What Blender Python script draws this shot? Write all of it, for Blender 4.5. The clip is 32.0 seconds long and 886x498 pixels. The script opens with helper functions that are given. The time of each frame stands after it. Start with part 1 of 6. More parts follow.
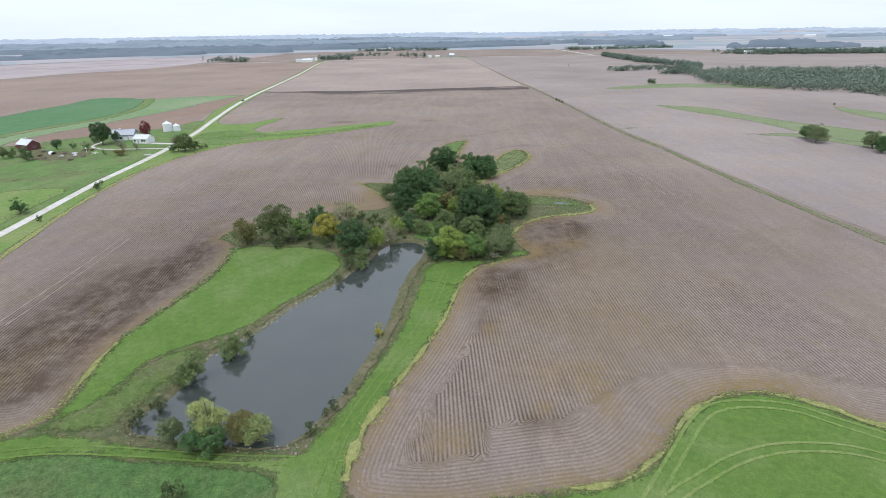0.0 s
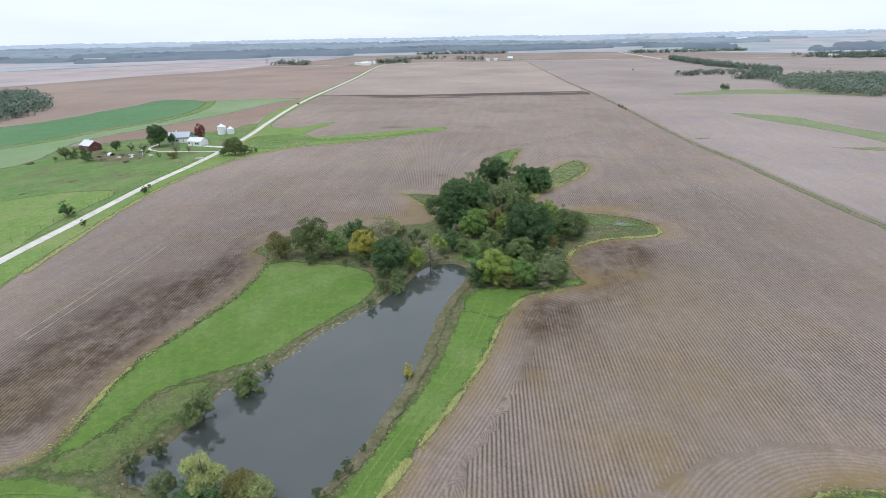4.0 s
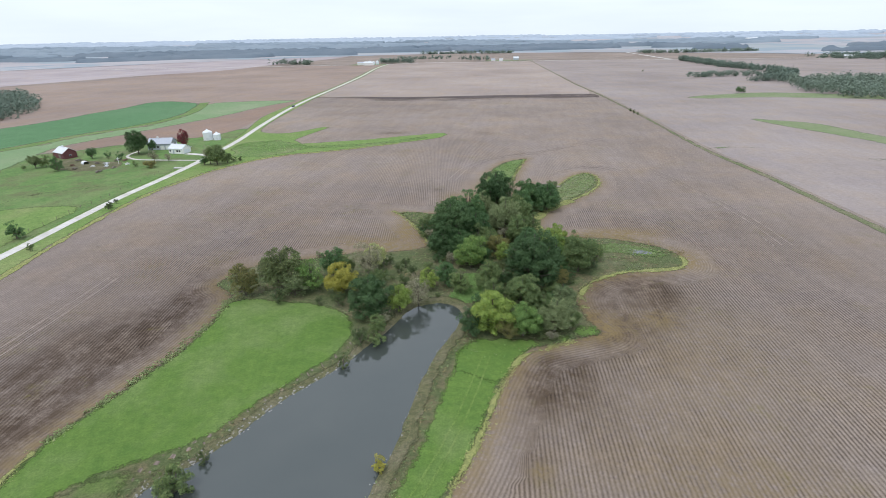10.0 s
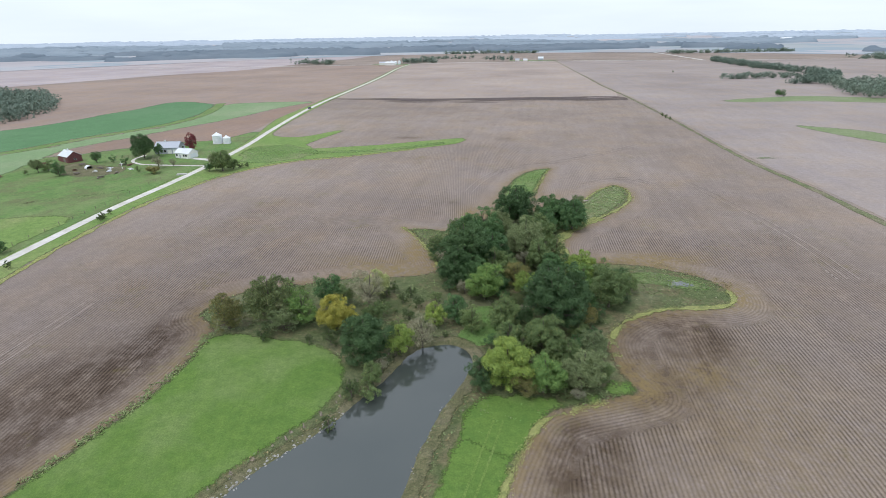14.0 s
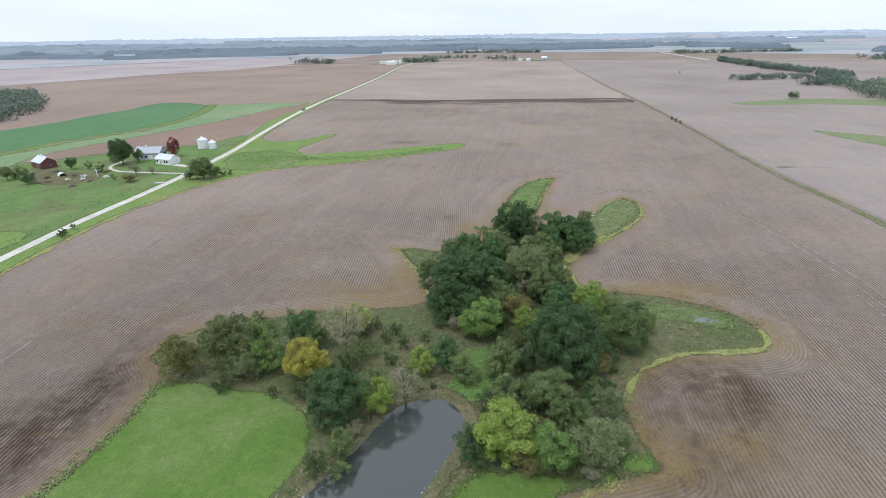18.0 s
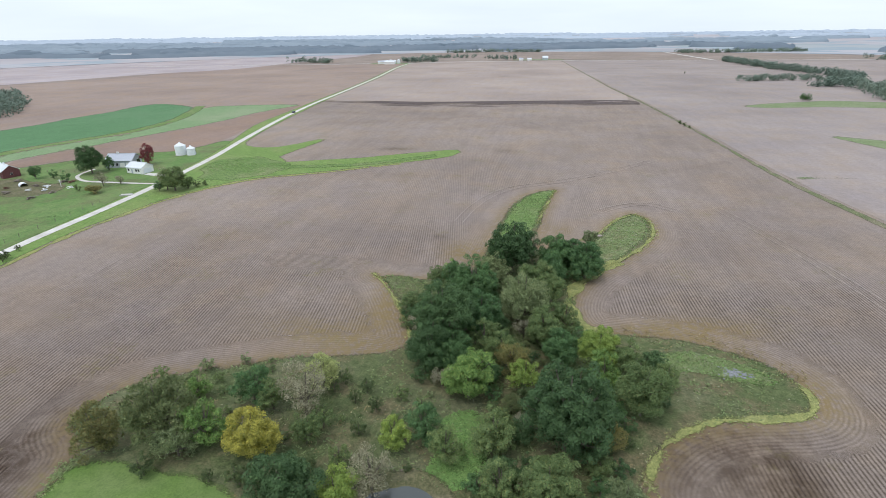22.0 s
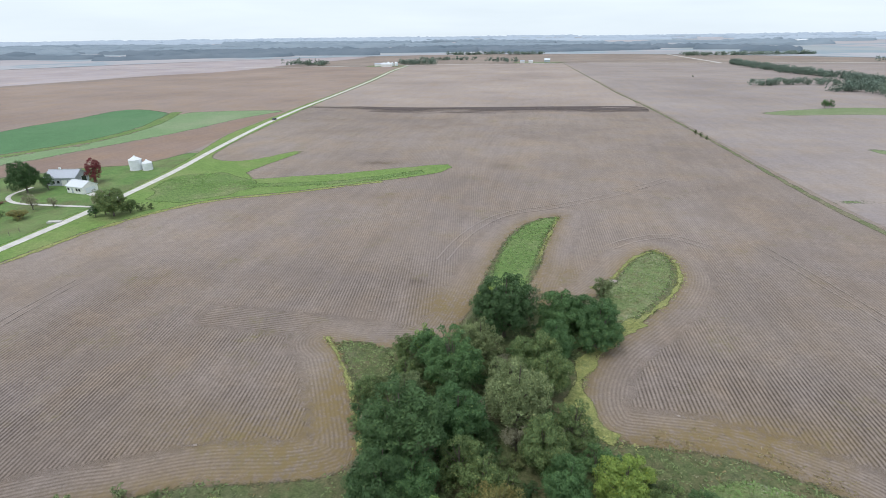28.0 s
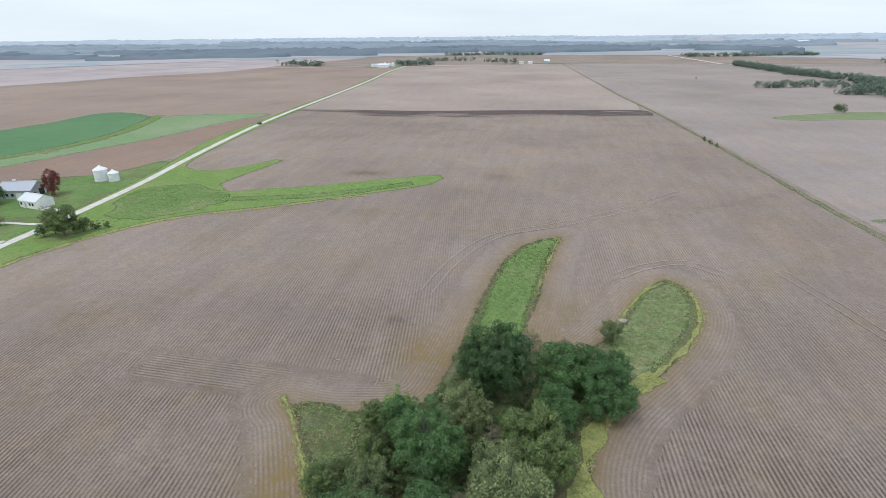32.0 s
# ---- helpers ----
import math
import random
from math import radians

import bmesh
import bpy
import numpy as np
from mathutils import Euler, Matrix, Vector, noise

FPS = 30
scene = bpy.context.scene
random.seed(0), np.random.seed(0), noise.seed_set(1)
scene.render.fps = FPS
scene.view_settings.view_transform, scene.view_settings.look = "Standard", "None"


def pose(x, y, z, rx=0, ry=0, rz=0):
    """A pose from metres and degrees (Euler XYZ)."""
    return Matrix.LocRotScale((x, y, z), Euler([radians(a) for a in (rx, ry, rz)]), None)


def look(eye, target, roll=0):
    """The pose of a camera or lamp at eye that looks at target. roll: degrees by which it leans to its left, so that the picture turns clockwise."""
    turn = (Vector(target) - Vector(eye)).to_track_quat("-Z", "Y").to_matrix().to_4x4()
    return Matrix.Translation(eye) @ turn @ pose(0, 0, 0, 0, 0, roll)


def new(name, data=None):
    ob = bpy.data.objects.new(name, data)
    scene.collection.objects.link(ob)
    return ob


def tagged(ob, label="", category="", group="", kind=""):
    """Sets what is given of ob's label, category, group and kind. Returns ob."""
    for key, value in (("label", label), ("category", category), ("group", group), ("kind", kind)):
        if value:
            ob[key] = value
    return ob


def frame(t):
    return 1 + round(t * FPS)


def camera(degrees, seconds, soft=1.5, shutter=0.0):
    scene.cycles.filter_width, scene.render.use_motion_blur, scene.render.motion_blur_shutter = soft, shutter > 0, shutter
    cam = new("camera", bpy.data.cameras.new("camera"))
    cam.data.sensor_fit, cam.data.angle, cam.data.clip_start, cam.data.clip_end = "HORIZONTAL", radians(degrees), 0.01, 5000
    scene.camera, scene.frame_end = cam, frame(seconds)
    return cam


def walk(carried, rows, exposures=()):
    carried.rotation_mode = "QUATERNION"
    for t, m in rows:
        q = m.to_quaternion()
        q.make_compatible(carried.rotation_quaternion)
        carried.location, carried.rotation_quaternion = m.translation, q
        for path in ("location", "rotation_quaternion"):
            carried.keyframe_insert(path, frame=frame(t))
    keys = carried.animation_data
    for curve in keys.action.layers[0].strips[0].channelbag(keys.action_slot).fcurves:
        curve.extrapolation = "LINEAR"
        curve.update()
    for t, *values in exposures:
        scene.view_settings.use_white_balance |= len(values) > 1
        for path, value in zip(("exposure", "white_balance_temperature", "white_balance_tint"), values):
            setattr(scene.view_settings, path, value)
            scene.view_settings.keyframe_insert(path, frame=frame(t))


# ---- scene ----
cam = camera(82.0, 32.0, soft=0.65)
PATH = [
    (0.0, (-0.00, -0.00, 62.10), (-2.76, 91.89, 22.74), -0.86),
    (0.5, (0.20, 1.89, 62.02), (-3.60, 93.78, 22.76), -0.88),
    (1.0, (0.39, 3.80, 61.95), (-5.33, 95.65, 22.81), -0.94),
    (1.5, (0.57, 5.74, 61.89), (-7.81, 97.43, 22.87), -0.98),
    (2.0, (0.76, 7.69, 61.84), (-9.40, 99.24, 22.91), -1.03),
    (2.5, (0.94, 9.66, 61.81), (-10.28, 101.12, 22.96), -1.06),
    (3.0, (1.10, 11.64, 61.80), (-10.86, 103.05, 23.04), -1.08),
    (3.5, (1.23, 13.62, 61.82), (-11.23, 104.97, 23.10), -1.09),
    (5.5, (1.55, 21.40, 61.96), (-11.75, 112.63, 23.22), -1.07),
    (6.0, (1.62, 23.32, 61.99), (-11.73, 114.52, 23.22), -1.06),
    (6.5, (1.70, 25.21, 62.02), (-11.72, 116.40, 23.24), -1.07),
    (7.0, (1.77, 27.09, 62.04), (-11.63, 118.29, 23.27), -1.08),
    (7.5, (1.82, 29.03, 62.06), (-11.61, 120.24, 23.33), -1.08),
    (8.0, (1.85, 31.02, 62.09), (-11.58, 122.24, 23.37), -1.07),
    (8.5, (1.86, 33.11, 62.13), (-11.58, 124.32, 23.38), -1.05),
    (9.0, (1.86, 35.28, 62.16), (-11.63, 126.47, 23.39), -1.03),
    (9.5, (1.86, 37.51, 62.19), (-11.72, 128.67, 23.41), -1.01),
    (10.0, (1.84, 39.76, 62.21), (-11.94, 130.89, 23.41), -0.99),
    (10.5, (1.79, 42.04, 62.22), (-12.46, 133.11, 23.45), -0.98),
    (11.0, (1.74, 44.35, 62.22), (-13.59, 135.25, 23.47), -0.98),
    (11.5, (1.70, 46.74, 62.22), (-14.44, 137.51, 23.49), -0.98),
    (12.0, (1.68, 49.20, 62.24), (-15.02, 139.87, 23.50), -0.97),
    (12.5, (1.67, 51.69, 62.25), (-15.44, 142.27, 23.50), -0.96),
    (13.0, (1.67, 54.14, 62.27), (-15.74, 144.66, 23.51), -0.95),
    (13.5, (1.63, 56.53, 62.29), (-15.99, 147.00, 23.50), -0.96),
    (15.5, (1.28, 65.82, 62.32), (-16.81, 156.16, 23.43), -0.96),
    (16.0, (1.16, 68.12, 62.33), (-16.98, 158.42, 23.39), -0.95),
    (16.5, (1.07, 70.39, 62.35), (-17.09, 160.68, 23.38), -0.92),
    (17.0, (1.01, 72.69, 62.38), (-17.17, 162.98, 23.42), -0.86),
    (17.5, (0.96, 75.04, 62.41), (-17.19, 165.33, 23.44), -0.84),
    (18.0, (0.91, 77.45, 62.43), (-17.28, 167.72, 23.45), -0.83),
    (18.5, (0.84, 79.90, 62.44), (-17.38, 170.16, 23.44), -0.84),
    (19.0, (0.77, 82.39, 62.46), (-17.46, 172.65, 23.45), -0.82),
    (19.5, (0.69, 84.94, 62.47), (-17.54, 175.17, 23.40), -0.82),
    (20.0, (0.62, 87.53, 62.47), (-17.64, 177.74, 23.38), -0.83),
    (20.5, (0.58, 90.15, 62.46), (-17.71, 180.36, 23.37), -0.82),
    (21.0, (0.57, 92.81, 62.43), (-17.70, 183.02, 23.33), -0.81),
    (21.5, (0.58, 95.51, 62.37), (-17.73, 185.71, 23.26), -0.79),
    (22.0, (0.63, 98.26, 62.29), (-17.71, 188.45, 23.19), -0.76),
    (22.5, (0.68, 101.04, 62.18), (-17.65, 191.25, 23.10), -0.76),
    (23.0, (0.69, 103.87, 62.06), (-17.68, 194.10, 23.06), -0.77),
    (23.5, (0.71, 106.71, 61.94), (-17.73, 196.93, 22.95), -0.76),
    (24.0, (0.72, 109.53, 61.83), (-17.76, 199.76, 22.87), -0.74),
    (24.5, (0.72, 112.37, 61.73), (-17.76, 202.62, 22.81), -0.74),
    (25.0, (0.67, 115.28, 61.64), (-17.87, 205.53, 22.77), -0.73),
    (25.5, (0.61, 118.24, 61.57), (-17.93, 208.50, 22.73), -0.71),
    (27.5, (0.32, 130.06, 61.33), (-18.32, 220.33, 22.53), -0.69),
    (28.0, (0.25, 132.94, 61.28), (-18.40, 223.22, 22.51), -0.69),
    (28.5, (0.19, 135.70, 61.22), (-18.42, 226.00, 22.52), -0.68),
    (29.0, (0.13, 138.31, 61.17), (-18.46, 228.63, 22.49), -0.66),
    (29.5, (0.09, 140.82, 61.12), (-18.45, 231.17, 22.47), -0.62),
    (30.0, (0.05, 143.29, 61.09), (-18.47, 233.64, 22.43), -0.57),
    (30.5, (0.01, 145.79, 61.09), (-18.49, 236.15, 22.43), -0.53),
    (31.0, (-0.02, 148.35, 61.11), (-18.51, 238.70, 22.45), -0.52),
    (31.5, (-0.03, 150.94, 61.14), (-18.49, 241.29, 22.47), -0.53),
    (32.0, (0.00, 153.54, 61.19), (-18.53, 243.86, 22.47), -0.57),
]
walk(cam, [(t, look(eye, target, roll)) for t, eye, target, roll in PATH],
     ((0.0, 0.05, 6290, 12.5), (14.0, 0.03, 6310, 11.5), (25.0, 0.01, 6330, 10.5), (32.0, -0.05, 6350, 9.5)))

# ---- world, light ----
world = bpy.data.worlds.new("overcast_sky")
scene.world = world
world.use_nodes = True
wn, wl = world.node_tree.nodes, world.node_tree.links
wn.clear()
sky = wn.new("ShaderNodeTexSky")
sky.sky_type, sky.sun_disc = "NISHITA", False
sky.sun_elevation, sky.sun_rotation = radians(65), radians(216)
sky.air_density, sky.dust_density, sky.ozone_density = 1.0, 4.0, 1.0
sky_bg = wn.new("ShaderNodeBackground")
sky_bg.inputs["Strength"].default_value = 0.08
# cloud deck: a pale grey blanket, brighter and whiter near the horizon, with soft streaks
coord = wn.new("ShaderNodeTexCoord")
sep = wn.new("ShaderNodeSeparateXYZ")
wl.new(coord.outputs["Generated"], sep.inputs[0])
ramp = wn.new("ShaderNodeValToRGB")
ramp.color_ramp.elements[0].position, ramp.color_ramp.elements[0].color = 0.0, (0.80, 0.885, 0.945, 1)
ramp.color_ramp.elements[1].position, ramp.color_ramp.elements[1].color = 1.0, (0.76, 0.83, 0.93, 1)
mid = ramp.color_ramp.elements.new(0.08)
mid.color = (0.83, 0.925, 0.98, 1)
wl.new(sep.outputs["Z"], ramp.inputs[0])
cmap = wn.new("ShaderNodeMapping")
cmap.inputs["Scale"].default_value = (2.0, 2.0, 14.0)
cnoise = wn.new("ShaderNodeTexNoise")
cnoise.inputs["Scale"].default_value, cnoise.inputs["Detail"].default_value = 1.6, 5
wl.new(coord.outputs["Generated"], cmap.inputs[0])
wl.new(cmap.outputs[0], cnoise.inputs["Vector"])
cram = wn.new("ShaderNodeValToRGB")
cram.color_ramp.elements[0].position, cram.color_ramp.elements[0].color = 0.3, (0.95, 0.955, 0.96, 1)
cram.color_ramp.elements[1].position, cram.color_ramp.elements[1].color = 0.7, (1.06, 1.055, 1.05, 1)
wl.new(cnoise.outputs["Fac"], cram.inputs[0])
cmul = wn.new("ShaderNodeMixRGB")
cmul.blend_type, cmul.inputs[0].default_value = "MULTIPLY", 1.0
wl.new(ramp.outputs[0], cmul.inputs[1])
wl.new(cram.outputs[0], cmul.inputs[2])
cloud_bg = wn.new("ShaderNodeBackground")
cloud_bg.inputs["Strength"].default_value = 1.17
wl.new(sky.outputs[0], sky_bg.inputs[0])
wl.new(cmul.outputs[0], cloud_bg.inputs[0])
wadd = wn.new("ShaderNodeMixShader")
wadd.inputs[0].default_value = 0.88
wout = wn.new("ShaderNodeOutputWorld")
wl.new(sky_bg.outputs[0], wadd.inputs[1])
wl.new(cloud_bg.outputs[0], wadd.inputs[2])
wl.new(wadd.outputs[0], wout.inputs[0])

sun = new("sun", bpy.data.lights.new("sun", "SUN"))
sun.data.energy, sun.data.angle, sun.data.color = 1.25, radians(18), (1.0, 0.975, 0.94)
sun.matrix_world = look((0, 0, 0), (0.30, 0.42, -1.1))

# ---- materials ----
def mat(name):
    m = bpy.data.materials.new(name)
    m.use_nodes = True
    m.node_tree.nodes.clear()
    return m, m.node_tree.nodes, m.node_tree.links


def noise_node(n, l, vec, scale, detail=4, rough=0.6):
    k = n.new("ShaderNodeTexNoise")
    k.inputs["Scale"].default_value, k.inputs["Detail"].default_value, k.inputs["Roughness"].default_value = scale, detail, rough
    if vec is not None:
        l.new(vec, k.inputs["Vector"])
    return k.outputs["Fac"]


def ramp_node(n, l, fac, stops):
    r = n.new("ShaderNodeValToRGB")
    e = r.color_ramp.elements
    while len(e) < len(stops):
        e.new(0.5)
    for el, (p, c) in zip(e, stops):
        el.position, el.color = p, (*c, 1) if len(c) == 3 else c
    l.new(fac, r.inputs[0])
    return r.outputs[0]


def mix_node(n, l, fac, a, b, mode="MIX"):
    k = n.new("ShaderNodeMixRGB")
    k.blend_type = mode
    for s, v in ((k.inputs[0], fac), (k.inputs[1], a), (k.inputs[2], b)):
        if isinstance(v, (int, float)):
            s.default_value = v
        elif isinstance(v, tuple):
            s.default_value = (*v, 1)
        else:
            l.new(v, s)
    return k.outputs[0]


def math_node(n, l, op, a, b=0.0, c=0.0):
    k = n.new("ShaderNodeMath")
    k.operation = op
    for s, v in zip(k.inputs, (a, b, c)):
        if isinstance(v, (int, float)):
            s.default_value = v
        else:
            l.new(v, s)
    return k.outputs[0]


def frayed(n, l, pos, reach, grain):
    """How much of a ground cover stands at a place: full inside, thinning in tufts towards its edge ("rim" is the way in, in metres)."""
    rim = n.new("ShaderNodeAttribute")
    rim.attribute_name = "rim"
    a = math_node(n, l, "MULTIPLY_ADD", noise_node(n, l, pos, grain, 4, 0.7), 0.6, math_node(n, l, "MULTIPLY", noise_node(n, l, pos, grain * 5, 3, 0.7), 0.4))
    k = math_node(n, l, "SUBTRACT", math_node(n, l, "DIVIDE", rim.outputs["Fac"], reach), math_node(n, l, "MULTIPLY_ADD", a, 3.2, -1.25))
    return ramp_node(n, l, math_node(n, l, "MULTIPLY_ADD", k, 1.6, 0.5), [(0.0, (0, 0, 0)), (1.0, (1, 1, 1))])


def finish(n, l, color, rough=0.9, bump=None, strength=0.3, dist=0.1, metal=0.0, spec=0.3, cover=None):
    p = n.new("ShaderNodeBsdfPrincipled")
    p.inputs["Specular IOR Level"].default_value = spec
    p.inputs["Metallic"].default_value = metal
    if isinstance(color, tuple):
        p.inputs["Base Color"].default_value = (*color, 1)
    else:
        l.new(color, p.inputs["Base Color"])
    if isinstance(rough, (int, float)):
        p.inputs["Roughness"].default_value = rough
    else:
        l.new(rough, p.inputs["Roughness"])
    if bump is not None:
        b = n.new("ShaderNodeBump")
        b.inputs["Strength"].default_value, b.inputs["Distance"].default_value = strength, dist
        l.new(bump, b.inputs["Height"])
        l.new(b.outputs[0], p.inputs["Normal"])
    o = n.new("ShaderNodeOutputMaterial")
    if cover is None:
        l.new(p.outputs[0], o.inputs[0])
        return p
    mx, clear = n.new("ShaderNodeMixShader"), n.new("ShaderNodeBsdfTransparent")
    l.new(cover, mx.inputs[0])
    l.new(clear.outputs[0], mx.inputs[1])
    l.new(p.outputs[0], mx.inputs[2])
    l.new(mx.outputs[0], o.inputs[0])
    return p


def place(n):
    return n.new("ShaderNodeNewGeometry").outputs["Position"]


def stubble_material(name, light, dark, stain, rows=True, stain_at=(0.5, 0.66), weeds=0.0, streak=(0.92, 1.07), fray=None):
    """Harvested field: rows of pale stubble and residue between darker soil, damp stains, patches of weed."""
    m, n, l = mat(name)
    pos = place(n)
    fine = noise_node(n, l, pos, 2.4, 5, 0.75)
    patch = noise_node(n, l, pos, 0.035, 6, 0.62)
    broad = noise_node(n, l, pos, 0.009, 3, 0.5)
    grit = noise_node(n, l, pos, 0.55, 5, 0.8)
    col = ramp_node(n, l, fine, [(0.3, tuple(0.35 * a + 0.65 * b for a, b in zip(light, dark))), (0.66, light)])
    col = mix_node(n, l, 0.5, col, ramp_node(n, l, grit, [(0.36, (0.80, 0.79, 0.78)), (0.64, (1.16, 1.16, 1.17))]), "MULTIPLY")
    tint = noise_node(n, l, pos, 0.045, 5, 0.65)
    col = mix_node(n, l, 0.8, col, ramp_node(n, l, tint, [(0.34, (1.05, 1.0, 0.90)), (0.5, (1.0, 1.0, 0.99)), (0.66, (0.96, 0.98, 1.03))]), "MULTIPLY")
    bump = fine
    if rows:
        damp = n.new("ShaderNodeAttribute")
        damp.attribute_name = "damp"
        sm = n.new("ShaderNodeMapping")
        sm.inputs["Scale"].default_value = (0.5, 0.05, 0.1)
        sm.inputs["Rotation"].default_value = (0, 0, radians(-6))
        l.new(pos, sm.inputs[0])
        stk = ramp_node(n, l, noise_node(n, l, sm.outputs[0], 1.0, 5, 0.75), [(0.32, (0.72,) * 3), (0.55, (1.0,) * 3)])
        dk = math_node(n, l, "MULTIPLY", math_node(n, l, "MULTIPLY", damp.outputs["Fac"], stk), ramp_node(n, l, noise_node(n, l, pos, 0.20, 7, 0.8), [(0.32, (0.25,) * 3), (0.56, (1.0,) * 3)]))
        col = mix_node(n, l, dk, col, (0.098, 0.070, 0.052))
        at = n.new("ShaderNodeAttribute")
        at.attribute_name = "row"
        wob = math_node(n, l, "MULTIPLY_ADD", noise_node(n, l, pos, 0.5, 3), 0.16, at.outputs["Fac"])
        s = math_node(n, l, "SINE", math_node(n, l, "MULTIPLY", wob, 2 * math.pi / 0.76))
        s01 = math_node(n, l, "MULTIPLY_ADD", s, 0.5, 0.5)
        gap = noise_node(n, l, pos, 0.22, 4, 0.65)
        s01 = math_node(n, l, "POWER", s01, 1.3)
        brk = ramp_node(n, l, noise_node(n, l, pos, 2.3, 4, 0.8), [(0.34, (0.62,) * 3), (0.6, (1.1,) * 3)])
        k = math_node(n, l, "MULTIPLY", math_node(n, l, "MULTIPLY", s01, brk), ramp_node(n, l, gap, [(0.28, (0.6,) * 3), (0.55, (1.0,) * 3)]))
        fade = n.new("ShaderNodeAttribute")
        fade.attribute_name = "rowfade"
        come = ramp_node(n, l, noise_node(n, l, pos, 0.02, 4, 0.6), [(0.36, (0.6,) * 3), (0.56, (1.15,) * 3)])
        col = mix_node(n, l, math_node(n, l, "MULTIPLY", math_node(n, l, "MULTIPLY", k, come), fade.outputs["Fac"]), col, mix_node(n, l, 1.0, col, tuple(b / a * 0.78 for a, b in zip(light, dark)), "MULTIPLY"))
        bump = math_node(n, l, "SUBTRACT", fine, s01)
    col = mix_node(n, l, ramp_node(n, l, patch, [(stain_at[0], (0, 0, 0)), (stain_at[1], (0.75, 0.75, 0.75))]), col, stain)
    strk = n.new("ShaderNodeMapping")
    strk.inputs["Scale"].default_value = (0.22, 0.025, 0.1)
    strk.inputs["Rotation"].default_value = (0, 0, radians(-6))
    l.new(pos, strk.inputs[0])
    col = mix_node(n, l, 0.6, col, ramp_node(n, l, noise_node(n, l, strk.outputs[0], 1.0, 5, 0.7), [(0.32, (streak[0],) * 3), (0.68, (streak[1],) * 3)]), "MULTIPLY")
    col = mix_node(n, l, 0.75, col, ramp_node(n, l, broad, [(0.3, (0.82, 0.80, 0.80)), (0.7, (1.16, 1.15, 1.14))]), "MULTIPLY")
    if rows:
        weed = n.new("ShaderNodeAttribute")
        weed.attribute_name = "weed"
        wd = math_node(n, l, "MULTIPLY", weed.outputs["Fac"], ramp_node(n, l, noise_node(n, l, pos, 0.7, 5, 0.8), [(0.36, (0.1,) * 3), (0.56, (0.95,) * 3)]))
        col = mix_node(n, l, wd, col, (0.225, 0.165, 0.078))
    if weeds:
        w = noise_node(n, l, pos, 0.06, 6, 0.75)
        w2 = noise_node(n, l, pos, 0.9, 3, 0.7)
        wk = math_node(n, l, "MULTIPLY", ramp_node(n, l, w, [(0.56, (0, 0, 0)), (0.72, (weeds,) * 3)]), ramp_node(n, l, w2, [(0.4, (0, 0, 0)), (0.6, (1, 1, 1))]))
        col = mix_node(n, l, wk, col, (0.17, 0.15, 0.035))
    finish(n, l, col, 0.95, bump, 0.35, 0.12, spec=0.15, cover=frayed(n, l, pos, *fray) if fray else None)
    return m


def grass_material(name, a, b, c, scale=0.25, tracks=False, fine_scale=3.5, bump=0.5, grain=0.6, fleck=0.8, dry=None, dry_scale=0.12, fray=(1.0, 0.8)):
    m, n, l = mat(name)
    pos = place(n)
    big = noise_node(n, l, pos, scale * 0.22, 5, 0.6)
    mid_n = noise_node(n, l, pos, scale * 2.2, 5, 0.7)
    fine = noise_node(n, l, pos, fine_scale, 4, 0.75)
    col = ramp_node(n, l, mid_n, [(0.3, b), (0.68, a)])
    col = mix_node(n, l, ramp_node(n, l, big, [(0.46, (0, 0, 0)), (0.66, (0.85, 0.85, 0.85))]), col, c)
    if dry:
        dn = noise_node(n, l, pos, dry_scale, 7, 0.7)
        col = mix_node(n, l, ramp_node(n, l, dn, [(0.47, (0, 0, 0)), (0.62, (0.85, 0.85, 0.85))]), col, dry)
    col = mix_node(n, l, fleck, col, ramp_node(n, l, fine, [(0.3, (0.45, 0.5, 0.42)), (0.7, (1.5, 1.42, 1.4))]), "MULTIPLY")
    tuss = noise_node(n, l, pos, 0.9, 5, 0.8)
    col = mix_node(n, l, grain, col, ramp_node(n, l, tuss, [(0.36, (0.5, 0.56, 0.5)), (0.64, (1.5, 1.4, 1.4))]), "MULTIPLY")
    finish(n, l, col, 0.9, fine, bump, 0.25, spec=0.15, cover=frayed(n, l, pos, *fray) if fray else None)
    return m


M = {}
M["stubble"] = stubble_material("soybean_stubble", (0.345, 0.287, 0.250), (0.168, 0.134, 0.112), (0.215, 0.174, 0.147), True, (0.48, 0.8), 0.5, (0.86, 1.12))
M["brown_field"] = stubble_material("brown_stubble", (0.335, 0.262, 0.222), (0.255, 0.198, 0.168), (0.24, 0.192, 0.165), False, (0.55, 0.8))
M["red_brown_field"] = stubble_material("reddish_brown_stubble", (0.300, 0.220, 0.180), (0.225, 0.165, 0.135), (0.215, 0.160, 0.132), False, (0.55, 0.8))
M["tan_field"] = stubble_material("tan_stubble", (0.38, 0.318, 0.285), (0.30, 0.248, 0.218), (0.285, 0.236, 0.208), False, (0.55, 0.8))
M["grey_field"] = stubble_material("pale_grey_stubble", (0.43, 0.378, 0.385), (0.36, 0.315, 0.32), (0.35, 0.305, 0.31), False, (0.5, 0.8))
M["mauve_field"] = stubble_material("mauve_grey_stubble", (0.338, 0.291, 0.272), (0.285, 0.243, 0.225), (0.270, 0.230, 0.213), False, (0.5, 0.85))
M["mown"] = grass_material("mown_grass", (0.134, 0.221, 0.051), (0.098, 0.180, 0.042), (0.186, 0.250, 0.095), 0.2, grain=0.28, fleck=0.4, fray=(1.6, 0.5))
